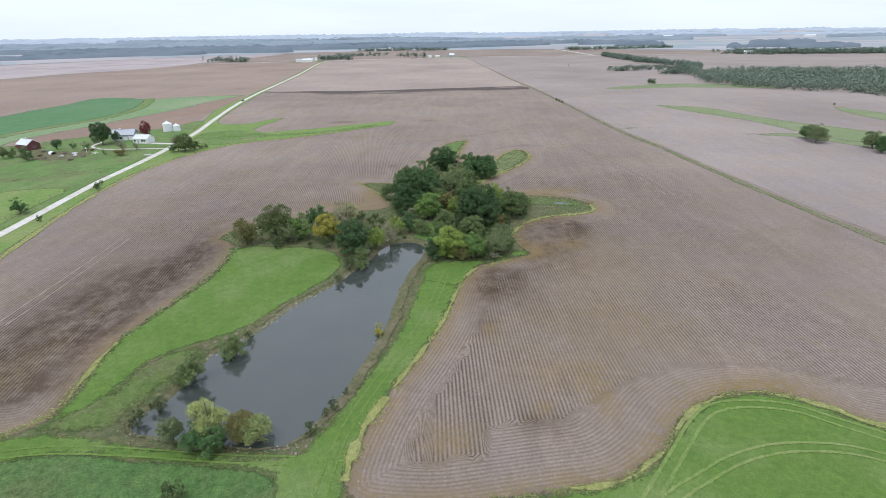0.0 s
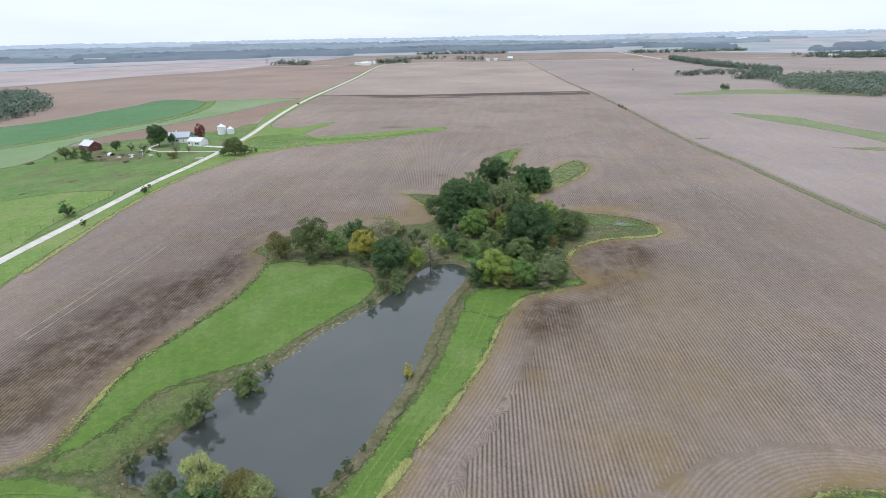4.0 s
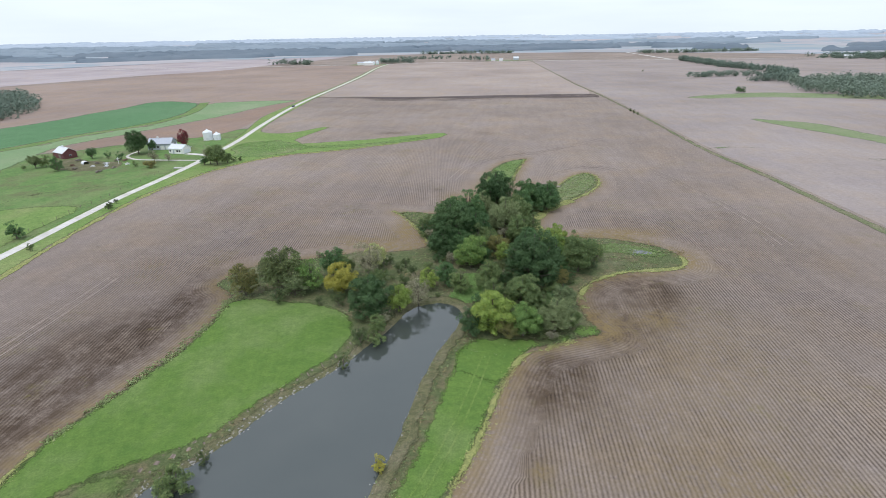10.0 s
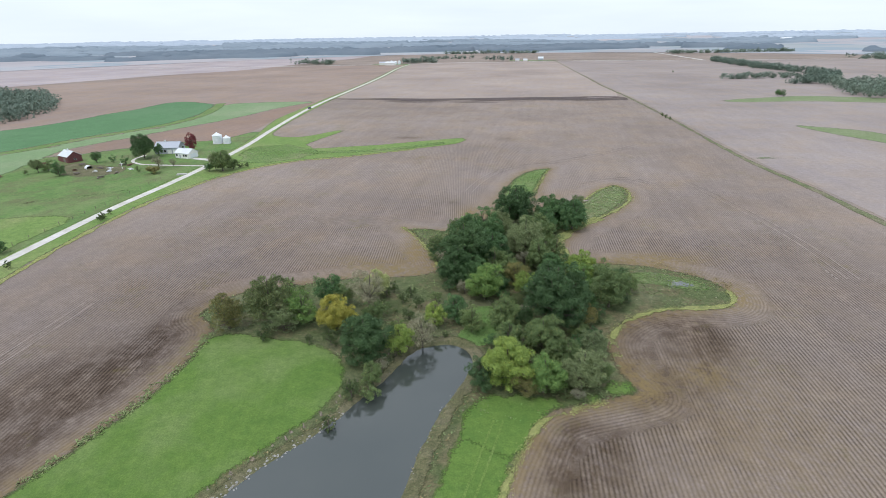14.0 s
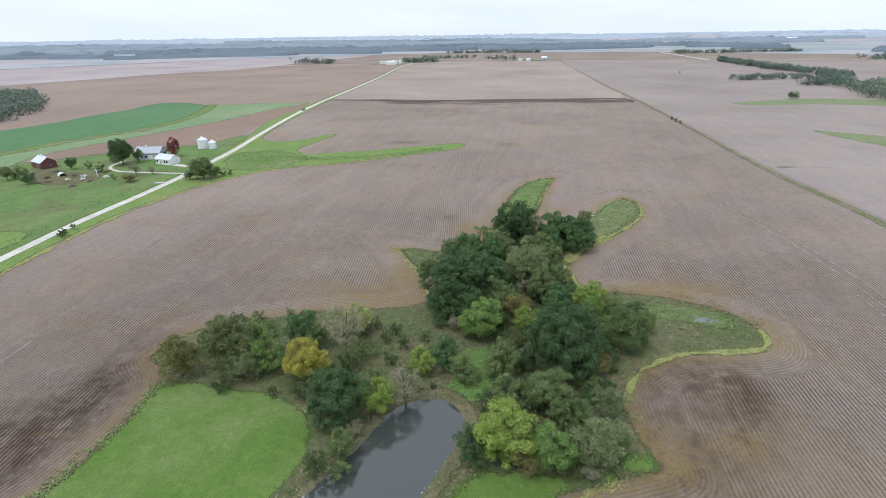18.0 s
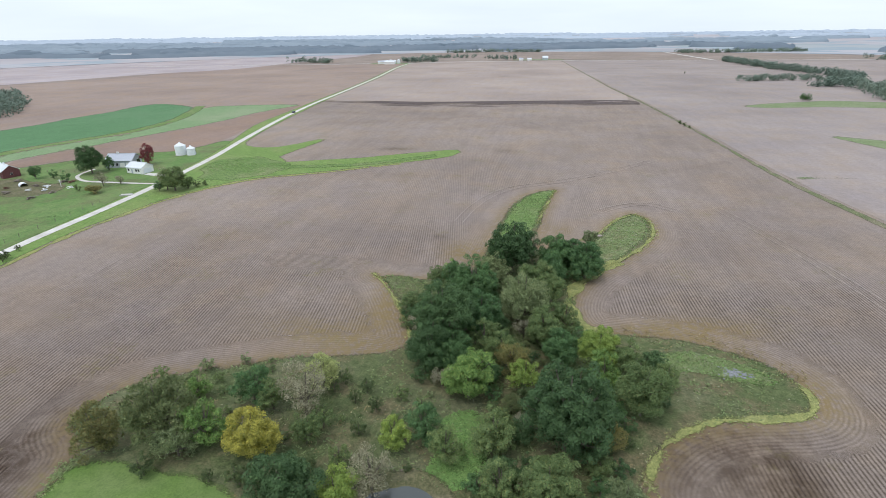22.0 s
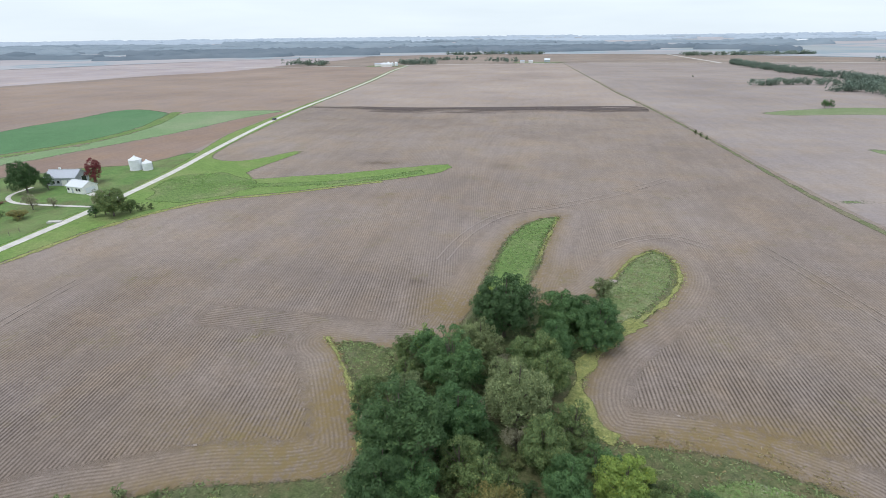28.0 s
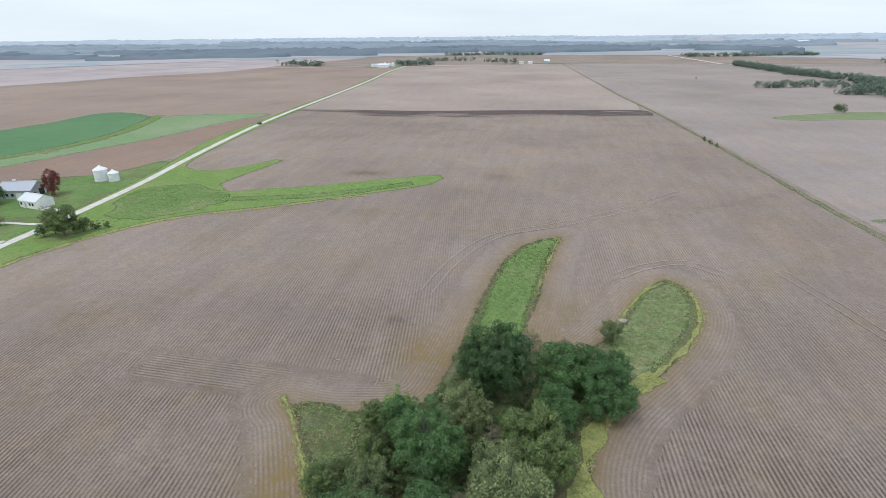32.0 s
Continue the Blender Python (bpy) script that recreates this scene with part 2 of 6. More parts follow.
M["rough"] = grass_material("rough_grass", (0.125, 0.156, 0.070), (0.080, 0.108, 0.048), (0.152, 0.160, 0.096), 0.35, dry=(0.160, 0.142, 0.085), fray=(1.6, 0.5))
M["weedy"] = grass_material("mixed_weeds", (0.218, 0.283, 0.127), (0.140, 0.195, 0.086), (0.263, 0.289, 0.171), 0.5, dry=(0.202, 0.201, 0.110), dry_scale=0.25, fray=(1.5, 0.5))
M["lush"] = grass_material("lush_grass", (0.174, 0.262, 0.090), (0.116, 0.189, 0.066), (0.208, 0.246, 0.121), 0.3, fray=(1.5, 0.5))
M["dam"] = grass_material("dam_backslope_grass", (0.105, 0.200, 0.065), (0.075, 0.145, 0.050), (0.120, 0.155, 0.070), 0.3)
M["verge"] = grass_material("roadside_grass", (0.200, 0.300, 0.092), (0.140, 0.230, 0.068), (0.240, 0.285, 0.120), 0.2, grain=0.35, fleck=0.6, fray=(1.6, 0.5))
M["hay"] = grass_material("hay_field", (0.115, 0.235, 0.115), (0.095, 0.20, 0.095), (0.135, 0.24, 0.13), 0.05, grain=0.15, fray=(4.0, 0.25))
M["hay_pale"] = grass_material("pale_hay_field", (0.215, 0.31, 0.165), (0.18, 0.28, 0.14), (0.26, 0.32, 0.20), 0.08, grain=0.15, fray=(4.0, 0.25))
M["foxtail"] = grass_material("yellow_foxtail_margin", (0.310, 0.321, 0.131), (0.215, 0.251, 0.089), (0.267, 0.282, 0.126), 0.8, fray=(0.55, 1.1))
M["bank"] = grass_material("weedy_bank", (0.165, 0.160, 0.090), (0.095, 0.105, 0.055), (0.190, 0.175, 0.120), 0.8)
M["fence_grass"] = grass_material("dry_fence_row_grass", (0.190, 0.212, 0.118), (0.130, 0.150, 0.082), (0.235, 0.210, 0.155), 0.5, fray=(0.9, 0.5))
M["waterway"] = grass_material("waterway_grass", (0.22, 0.275, 0.15), (0.18, 0.235, 0.115), (0.25, 0.28, 0.175), 0.2, grain=0.3, fray=(3.0, 0.3))
M["pasture"] = grass_material("pasture_grass", (0.158, 0.262, 0.086), (0.102, 0.188, 0.060), (0.195, 0.255, 0.108), 0.16, dry=(0.150, 0.165, 0.082), dry_scale=0.05, grain=0.3, fleck=0.5, fray=(3.0, 0.3))


def gravel_material():
    m, n, l = mat("crushed_limestone")
    pos = place(n)
    a = noise_node(n, l, pos, 6.0, 4, 0.7)
    b = noise_node(n, l, pos, 0.35, 4, 0.6)
    col = ramp_node(n, l, b, [(0.3, (0.52, 0.49, 0.45)), (0.7, (0.70, 0.68, 0.64))])
    col = mix_node(n, l, 0.4, col, ramp_node(n, l, a, [(0.3, (0.8, 0.8, 0.8)), (0.7, (1.1, 1.1, 1.1))]), "MULTIPLY")
    finish(n, l, col, 0.95, a, 0.3, 0.05)
    return m


M["gravel"] = gravel_material()


def water_material():
    m, n, l = mat("pond_water")
    pos = place(n)
    rip = noise_node(n, l, pos, 1.2, 3, 0.55)
    big = noise_node(n, l, pos, 0.06, 3, 0.5)
    col = ramp_node(n, l, big, [(0.3, (0.050, 0.061, 0.057)), (0.7, (0.062, 0.071, 0.065))])
    p = finish(n, l, col, 0.04, rip, 0.02, 0.04, spec=0.5)
    p.inputs["IOR"].default_value = 1.8
    return m


M["water"] = water_material()


def damp_streaks_material():
    """Dark damp soil that breaks up in long streaks along the field's far edge."""
    m, n, l = mat("damp_soil_streaks")
    pos = place(n)
    mp = n.new("ShaderNodeMapping")
    mp.inputs["Rotation"].default_value, mp.inputs["Scale"].default_value = (0, 0, radians(-9)), (0.020, 0.085, 0.1)
    l.new(pos, mp.inputs[0])
    at = n.new("ShaderNodeAttribute")
    at.attribute_name = "damp"
    k = math_node(n, l, "ADD", noise_node(n, l, mp.outputs[0], 1.0, 6, 0.7), math_node(n, l, "MULTIPLY_ADD", at.outputs["Fac"], 0.50, -0.30))
    cover = ramp_node(n, l, k, [(0.40, (0, 0, 0)), (0.68, (0.88,) * 3)])
    grain = noise_node(n, l, pos, 0.8, 5, 0.7)
    finish(n, l, ramp_node(n, l, grain, [(0.3, (0.098, 0.078, 0.076)), (0.7, (0.165, 0.132, 0.126))]), 0.95, grain, 0.3, 0.1, spec=0.1, cover=cover)
    return m


M["damp_streaks"] = damp_streaks_material()


def leaf_material(name, a, b, c=None):
    m, n, l = mat(name)
    g = n.new("ShaderNodeNewGeometry")
    oi = n.new("ShaderNodeObjectInfo")
    col = ramp_node(n, l, g.outputs["Random Per Island"], [(0.0, tuple(v * 0.9 for v in b)), (0.4, tuple(0.5 * (u + v) for u, v in zip(a, b))), (0.88, a), (1.0, c or a)])
    patch = noise_node(n, l, g.outputs["Position"], 0.55, 3)
    col = mix_node(n, l, 0.7, col, ramp_node(n, l, patch, [(0.3, (0.72, 0.74, 0.72)), (0.7, (1.25, 1.22, 1.2))]), "MULTIPLY")
    col = mix_node(n, l, 0.5, col, ramp_node(n, l, oi.outputs["Random"], [(0.0, (0.70, 0.76, 0.76)), (1.0, (1.28, 1.22, 1.14))]), "MULTIPLY")
    d = n.new("ShaderNodeBsdfPrincipled")
    d.inputs["Roughness"].default_value = 0.65
    d.inputs["Specular IOR Level"].default_value = 0.25
    t = n.new("ShaderNodeBsdfTranslucent")
    l.new(col, d.inputs["Base Color"])
    l.new(col, t.inputs["Color"])
    mx = n.new("ShaderNodeMixShader")
    mx.inputs[0].default_value = 0.13
    l.new(d.outputs[0], mx.inputs[1])
    l.new(t.outputs[0], mx.inputs[2])
    o = n.new("ShaderNodeOutputMaterial")
    l.new(mx.outputs[0], o.inputs[0])
    return m


LEAF = {
    "deep": leaf_material("deep_green_leaves", (0.088, 0.158, 0.062), (0.054, 0.106, 0.044), (0.118, 0.178, 0.068)),
    "dark": leaf_material("dark_green_leaves", (0.114, 0.215, 0.079), (0.068, 0.140, 0.059), (0.183, 0.258, 0.086)),
    "green": leaf_material("mid_green_leaves", (0.214, 0.344, 0.093), (0.127, 0.223, 0.067), (0.341, 0.409, 0.110)),
    "olive": leaf_material("olive_leaves", (0.180, 0.251, 0.094), (0.114, 0.172, 0.068), (0.282, 0.297, 0.107)),
    "sage": leaf_material("grey_green_leaves", (0.258, 0.316, 0.153), (0.167, 0.220, 0.107), (0.367, 0.386, 0.190)),
    "lime": leaf_material("yellow_green_leaves", (0.279, 0.382, 0.086), (0.174, 0.262, 0.066), (0.409, 0.439, 0.093)),
    "gold": leaf_material("golden_leaves", (0.500, 0.455, 0.085), (0.300, 0.295, 0.075), (0.570, 0.490, 0.080)),
    "russet": leaf_material("russet_brown_leaves", (0.288, 0.259, 0.096), (0.173, 0.198, 0.079), (0.374, 0.259, 0.105)),
    "willow": leaf_material("willow_leaves", (0.430, 0.480, 0.205), (0.310, 0.365, 0.150), (0.520, 0.545, 0.250)),
    "dusky": leaf_material("dusky_green_leaves", (0.165, 0.205, 0.085), (0.105, 0.140, 0.062), (0.220, 0.235, 0.100)),
    "plum": leaf_material("dark_red_leaves", (0.230, 0.054, 0.061), (0.135, 0.038, 0.046)),
    "bare": leaf_material("thin_greyish_leaves", (0.33, 0.32, 0.22), (0.22, 0.215, 0.145), (0.40, 0.38, 0.27)),
    "shrub": leaf_material("shrub_leaves", (0.113, 0.155, 0.058), (0.066, 0.104, 0.044), (0.185, 0.192, 0.073)),
    # green leaves greyed and lightened: a little haze is mixed into the colour
    "far": leaf_material("haze_greyed_tree_leaves", (0.185, 0.245, 0.195), (0.145, 0.195, 0.160), (0.215, 0.265, 0.205)),
}


# Tree colour with aerial haze painted into it, not leaf colour alone.
def hazy_material(name="haze_tinted_leaves", lo=(0.30, 0.36, 0.395), hi=(0.355, 0.41, 0.445)):
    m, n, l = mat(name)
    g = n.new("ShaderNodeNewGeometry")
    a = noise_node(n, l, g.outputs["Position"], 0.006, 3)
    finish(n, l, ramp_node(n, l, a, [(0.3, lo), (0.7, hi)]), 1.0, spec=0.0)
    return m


# three steps of painted haze: the farther the woods, the paler and bluer
LEAF["hazy"] = hazy_material("haze_tinted_leaves", (0.150, 0.188, 0.226), (0.200, 0.236, 0.272))
LEAF["hazier"] = hazy_material("haze_paler_leaves", (0.232, 0.282, 0.330), (0.285, 0.335, 0.380))
LEAF["farthest"] = hazy_material("haze_palest_leaves", (0.385, 0.445, 0.52), (0.44, 0.50, 0.57))


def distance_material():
    """Far country: a patchwork of fields, hay and woods, cell by cell, its colours paled and blued by painted haze."""
    m, n, l = mat("hazed_country_patchwork")
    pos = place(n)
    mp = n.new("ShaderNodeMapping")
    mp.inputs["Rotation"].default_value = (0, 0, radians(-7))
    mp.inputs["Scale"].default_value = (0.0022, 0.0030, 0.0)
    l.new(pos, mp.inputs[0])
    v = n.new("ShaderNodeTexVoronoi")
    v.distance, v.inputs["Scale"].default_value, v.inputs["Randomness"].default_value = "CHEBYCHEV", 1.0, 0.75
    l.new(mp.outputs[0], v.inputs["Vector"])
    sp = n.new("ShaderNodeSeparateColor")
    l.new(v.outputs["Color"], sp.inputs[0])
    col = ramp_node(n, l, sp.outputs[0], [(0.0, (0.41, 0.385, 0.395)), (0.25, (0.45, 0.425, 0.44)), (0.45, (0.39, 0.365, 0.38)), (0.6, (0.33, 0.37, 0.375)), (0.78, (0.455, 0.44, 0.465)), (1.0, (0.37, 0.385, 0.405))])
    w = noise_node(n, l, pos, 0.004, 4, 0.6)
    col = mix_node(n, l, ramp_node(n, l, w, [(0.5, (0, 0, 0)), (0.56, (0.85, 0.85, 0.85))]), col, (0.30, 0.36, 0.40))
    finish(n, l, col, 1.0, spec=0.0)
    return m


M["distance"] = distance_material()


def bark_material():
    m, n, l = mat("bark")
    pos = place(n)
    a = noise_node(n, l, pos, 5.0, 5)
    finish(n, l, ramp_node(n, l, a, [(0.3, (0.08, 0.065, 0.05)), (0.7, (0.2, 0.175, 0.145))]), 0.95, a, 0.5, 0.03)
    return m


M["bark"] = bark_material()


def plain_material(name, color, rough=0.6, metal=0.0, vary=0.12, scale=2.0, spec=0.4):
    m, n, l = mat(name)
    pos = place(n)
    a = noise_node(n, l, pos, scale, 5, 0.65)
    lo, hi = tuple(v * (1 - vary) for v in color), tuple(min(1, v * (1 + vary)) for v in color)
    finish(n, l, ramp_node(n, l, a, [(0.3, lo), (0.7, hi)]), rough, a, 0.06, 0.01, metal, spec)
    return m


M["white_paint"] = plain_material("white_siding", (0.80, 0.80, 0.78), 0.6)
M["grey_roof"] = plain_material("grey_metal_roof", (0.48, 0.51, 0.57), 0.45, 0.0, 0.08)
M["pale_roof"] = plain_material("pale_metal_roof", (0.72, 0.75, 0.78), 0.4, 0.0, 0.06)
M["grey_siding"] = plain_material("grey_siding", (0.43, 0.46, 0.52), 0.6)
M["red_paint"] = plain_material("weathered_red_boards", (0.150, 0.056, 0.058), 0.8, 0, 0.3)
M["galvanised"] = plain_material("white_galvanised_steel", (0.78, 0.80, 0.83), 0.4, 0.0, 0.06)
M["glass_dark"] = plain_material("dark_window_glass", (0.03, 0.035, 0.04), 0.1, 0, 0.1)
M["concrete"] = plain_material("concrete", (0.55, 0.53, 0.5), 0.9)
M["wood"] = plain_material("weathered_wood", (0.2, 0.17, 0.14), 0.9, 0, 0.3)
M["rock"] = plain_material("limestone_riprap", (0.31, 0.30, 0.28), 0.95, 0, 0.3, 3.0)
M["dark_rubber"] = plain_material("black_rubber", (0.025, 0.025, 0.025), 0.8)
M["car_paint"] = plain_material("dark_car_paint", (0.06, 0.07, 0.09), 0.3, 0.3, 0.05)
M["rust"] = plain_material("rusty_steel", (0.16, 0.09, 0.06), 0.85, 0, 0.3)
M["field_stone"] = plain_material("bluish_field_stone", (0.235, 0.245, 0.26), 0.9, 0, 0.35, 3.0)

# ---- the lie of the land ----
def ss(a, b, x):
    u = np.clip((x - a) / (b - a), 0, 1)
    return u * u * (3 - 2 * u)


def spline(pts, step=2.0, closed=True):
    """A smooth line through the points (Catmull-Rom), as an array."""
    p = np.array(pts, float)
    n = len(p)
    out = []
    for i in range(n if closed else n - 1):
        if closed:
            a, b, c, d = p[(i - 1) % n], p[i], p[(i + 1) % n], p[(i + 2) % n]
        else:
            a, b, c, d = p[max(i - 1, 0)], p[i], p[i + 1], p[min(i + 2, n - 1)]
        k = max(1, int(np.linalg.norm(c - b) / step))
        for t in np.arange(k) / k:
            out.append(0.5 * (2 * b + (c - a) * t + (2 * a - 5 * b + 4 * c - d) * t ** 2 + (3 * b - a - 3 * c + d) * t ** 3))
    if not closed:
        out.append(p[-1])
    return np.array(out)


def inside(q, poly):
    x, y = q[:, 0], q[:, 1]
    r = np.zeros(len(q), bool)
    for a, b in zip(poly, np.roll(poly, -1, 0)):
        if a[1] == b[1]:
            continue
        r ^= ((a[1] > y) != (b[1] > y)) & (x < (b[0] - a[0]) * (y - a[1]) / (b[1] - a[1]) + a[0])
    return r


def line_dist(q, line, closed=False):
    d = np.full(len(q), 1e9)
    ends = np.roll(line, -1, 0) if closed else line[1:]
    for a, b in zip(line, ends):
        ab = b - a
        t = np.clip(((q - a) @ ab) / max(ab @ ab, 1e-9), 0, 1)
        d = np.minimum(d, np.hypot(*(q - a - t[:, None] * ab).T))
    return d


def signed(q, poly, reach=60.0):
    """Distance to the outline, negative inside; far points are only told roughly."""
    lo, hi = poly.min(0) - reach, poly.max(0) + reach
    near = ((q > lo) & (q < hi)).all(1)
    d = np.full(len(q), reach)
    if near.any():
        s = line_dist(q[near], poly, True)
        s[inside(q[near], poly)] *= -1
        d[near] = s
    return d


def ragged(line, size, seed, freq=0.35):
    """A slightly uneven copy of an outline."""
    return np.array([(x + size * noise.noise((x * freq, y * freq, seed)), y + size * noise.noise((x * freq, y * freq, seed + 7.3))) for x, y in line])


WATER_Z = -1.25
POND = spline([
    (-57.6, 67.9), (-57.4, 72), (-54.9, 75.5), (-54, 80), (-53.4, 86), (-52.6, 90.5), (-48.5, 95.5), (-45, 101.5), (-41.5, 110.5),
    (-38.5, 116), (-34.5, 122), (-31.5, 127.5), (-28.8, 134.5), (-26.2, 140), (-24.2, 147.5), (-20.5, 152), (-17, 153.6),
    (-12.5, 152.6), (-10.2, 149.5), (-9.8, 144), (-11.8, 137.5), (-13.6, 130), (-14.9, 122), (-15.6, 112), (-16.4, 103),
    (-17.8, 95), (-19.8, 86), (-21.8, 78), (-24.6, 71), (-27, 66.2), (-30.5, 64.1), (-38, 64.2), (-46, 65), (-53, 66.2)], 1.5)
POND = ragged(POND, 0.5, 3.0)


def hills(x, y):
    d = np.hypot(x, y - 75)
    z = 3.0 * ss(230, 470, y) + 1.5 * ss(-90, -170, x)
    z = z - 1.0 * np.exp(-((x + 15) / 60) ** 2) * (1 - ss(200, 320, y))
    return z + 31.0 * ss(2300, 4700, d)


def height(x, y):
    """Ground level; the pond basin is dug into it."""
    x, y = np.atleast_1d(np.asarray(x, float)), np.atleast_1d(np.asarray(y, float))
    z = hills(x, y)
    s = signed(np.stack([x, y], 1), POND, 30.0)
    basin = WATER_Z + np.where(s < 0, np.maximum(s * 0.45, -1.6), np.minimum(s * 0.16, 2.0))
    k = ss(0.5, 6.0, s)
    return np.where(s < 6.0, basin * (1 - k) + z * k, z)


def mesh_object(name, verts, faces, material, parent=None, smooth=False):
    me = bpy.data.meshes.new(name)
    me.from_pydata([tuple(v) for v in verts], [], [tuple(f) for f in faces])
    me.update()
    if material is not None:
        me.materials.append(material)
    if smooth:
        me.polygons.foreach_set("use_smooth", [True] * len(me.polygons))
    ob = new(name, me)
    if parent is not None:
        ob.parent = parent
    return ob


# outline of all the grass round the pond and up the draw, by its four sides
GRASS_WEST = [
    (-150, -60), (-150, 40), (-118, 56), (-95, 63.5), (-78.2, 65.6), (-73.4, 69), (-73.2, 75), (-74, 80.5), (-75.3, 88), (-75.8, 95.5),
    (-73.3, 107.5), (-71.4, 116), (-69.4, 126), (-69.8, 139), (-71, 147), (-73.5, 151), (-79, 155.5), (-76, 166), (-66, 173),
    (-59.6, 175.8), (-48.4, 181.5), (-36, 184.5), (-28.5, 188), (-26.5, 192.5), (-31, 202), (-36, 211), (-41, 219)]
GRASS_NORTH = [
    (-44.4, 221.6), (-37, 221.0), (-29, 222.2), (-23.5, 223.6), (-18.6, 227), (-16.6, 237), (-15.6, 246), (-14.9, 257), (-13.4, 270), (-10.5, 289), (-3.6, 304.5), (4, 310),
    (6.9, 311.5), (6, 306), (4.5, 298), (2.6, 287), (1.0, 269), (-1.2, 257.5), (-1.4, 250), (2, 246.4), (6.6, 246), (11.3, 249), (14.2, 253), (19.8, 262.5), (25.6, 275.5), (30, 282), (33.8, 285.4), (37.5, 282),
    (38.9, 275), (38.2, 266), (33, 254), (25, 242), (15.5, 229.5), (11.2, 219), (10.4, 210)]
GRASS_EAST = [
    (13.6, 203), (22, 202.2), (33, 201.8), (45.6, 196.8), (50.3, 191.6), (51.9, 186), (50.6, 181), (45.7, 178), (35, 175.6),
    (27, 171.5), (21.3, 165.5), (18.7, 159.5), (19.3, 152), (21.5, 145.5), (23, 142.5), (18, 139.8), (9, 135.6), (4.6, 132),
    (0.9, 121), (-1.3, 110), (-4.4, 98.7), (-8.2, 88), (-11.9, 79), (-14.8, 70), (-16.2, 63), (-16.6, 57)]
GRASS_SOUTH = [
    (-14.5, 54), (-4, 53), (4.9, 54.3), (14.3, 56), (23.9, 57.8), (30.5, 62), (35, 66.9), (39.9, 72.4), (46.9, 76.9), (54.9, 78.4),
    (61.1, 76.8), (66.2, 73.7), (69, 70.5), (74, 68.5), (84, 66), (120, 58), (150, 40), (150, -60)]
GRASS = spline(GRASS_WEST + GRASS_NORTH + GRASS_EAST + GRASS_SOUTH, 1.5)
HEADLAND = 8.0
DAMP = [
    (24, 160, 7, 9, 1.0), (30, 166, 9, 5, 1.0), (38, 160, 11, 9, 0.7), (34, 150, 7, 5, 0.6), (27, 148, 7, 7, 0.6), (20.5, 150, 3, 8, 0.7), (9, 122, 7, 7, 0.5), (6, 112, 3, 9, 0.4),
    (-79, 150, 9, 18, 0.9), (-83, 125, 12, 20, 0.85), (-86, 100, 12, 18, 0.9), (-83, 80, 11, 12, 0.9), (-94, 88, 12, 16, 0.5), (-98, 115, 12, 28, 0.5),
    (12, 129, 8, 6, 0.8), (14, 118, 9, 8, 0.35), (24, 112, 26, 36, 0.22), (30, 140, 14, 12, 0.3), (24, 150, 8, 12, 0.5), (6.5, 102, 2, 4, 0.6), (25, 165, 6, 7, 1.0), (23, 155, 4, 9, 1.0), (34, 156, 4.5, 4, 0.7), (33, 171, 9, 4, 0.9),
    (33, 164, 10, 6, 0.6), (27, 149, 6, 6, 0.6), (45, 174, 8, 3, 0.5), (15, 70, 4, 3, 0.6), (-32, 253, 3, 3, 0.5), (-82, 376, 9, 4, 0.8), (-20, 378, 6, 5, 0.5)]
WEEDY = [
    (38, 207, 13, 5, 1.0), (26, 204, 8, 3, 0.6), (-34, 203, 4, 9, 0.7), (-27, 196, 3, 6, 0.8), (-22, 243, 5, 7, 0.6), (8, 265, 5, 5, 0.7),
    (55, 186, 4, 9, 0.6), (24, 147, 5, 6, 0.6), (36, 150, 5, 4, 0.6), (7.5, 101, 1.5, 2, 0.8), (-1, 66, 5, 4, 0.7), (27, 76, 3, 8, 0.6),
    (16, 74, 1.5, 1.5, 0.8), (60, 80, 9, 3, 0.6), (-90, 80, 6, 12, 0.4), (-40, 189, 12, 3, 0.5), (30, 105, 26, 30, 0.3), (45, 140, 18, 20, 0.3), (-36, 207, 7, 13, 0.75), (-48, 192, 16, 6, 0.6), (-24, 240, 6, 12, 0.5), (4, 252, 5, 6, 0.8), (40, 100, 14, 7, 0.3), (24, 84, 9, 6, 0.35)]


def axis_lines(dense, mid, far, steps):
    """Grid lines: fine in the dense stretch, coarser outside it."""
    (a, b), (c, d) = dense, mid
    out = list(np.arange(a, b, steps[0])) + list(np.arange(b, d, steps[1]))
    out = list(np.arange(c, a, steps[1])) + out
    x, s = d, steps[1]
    while x < far[1]:
        out.append(x)
        s = min(s * 1.14, 110.0)
        x += s
    out.append(far[1])
    x, s = c, steps[1]
    while x > far[0]:
        x -= s
        s = min(s * 1.14, 110.0)
        if x > far[0]:
            out.insert(0, x)
    out.insert(0, far[0])
    return np.array(out)


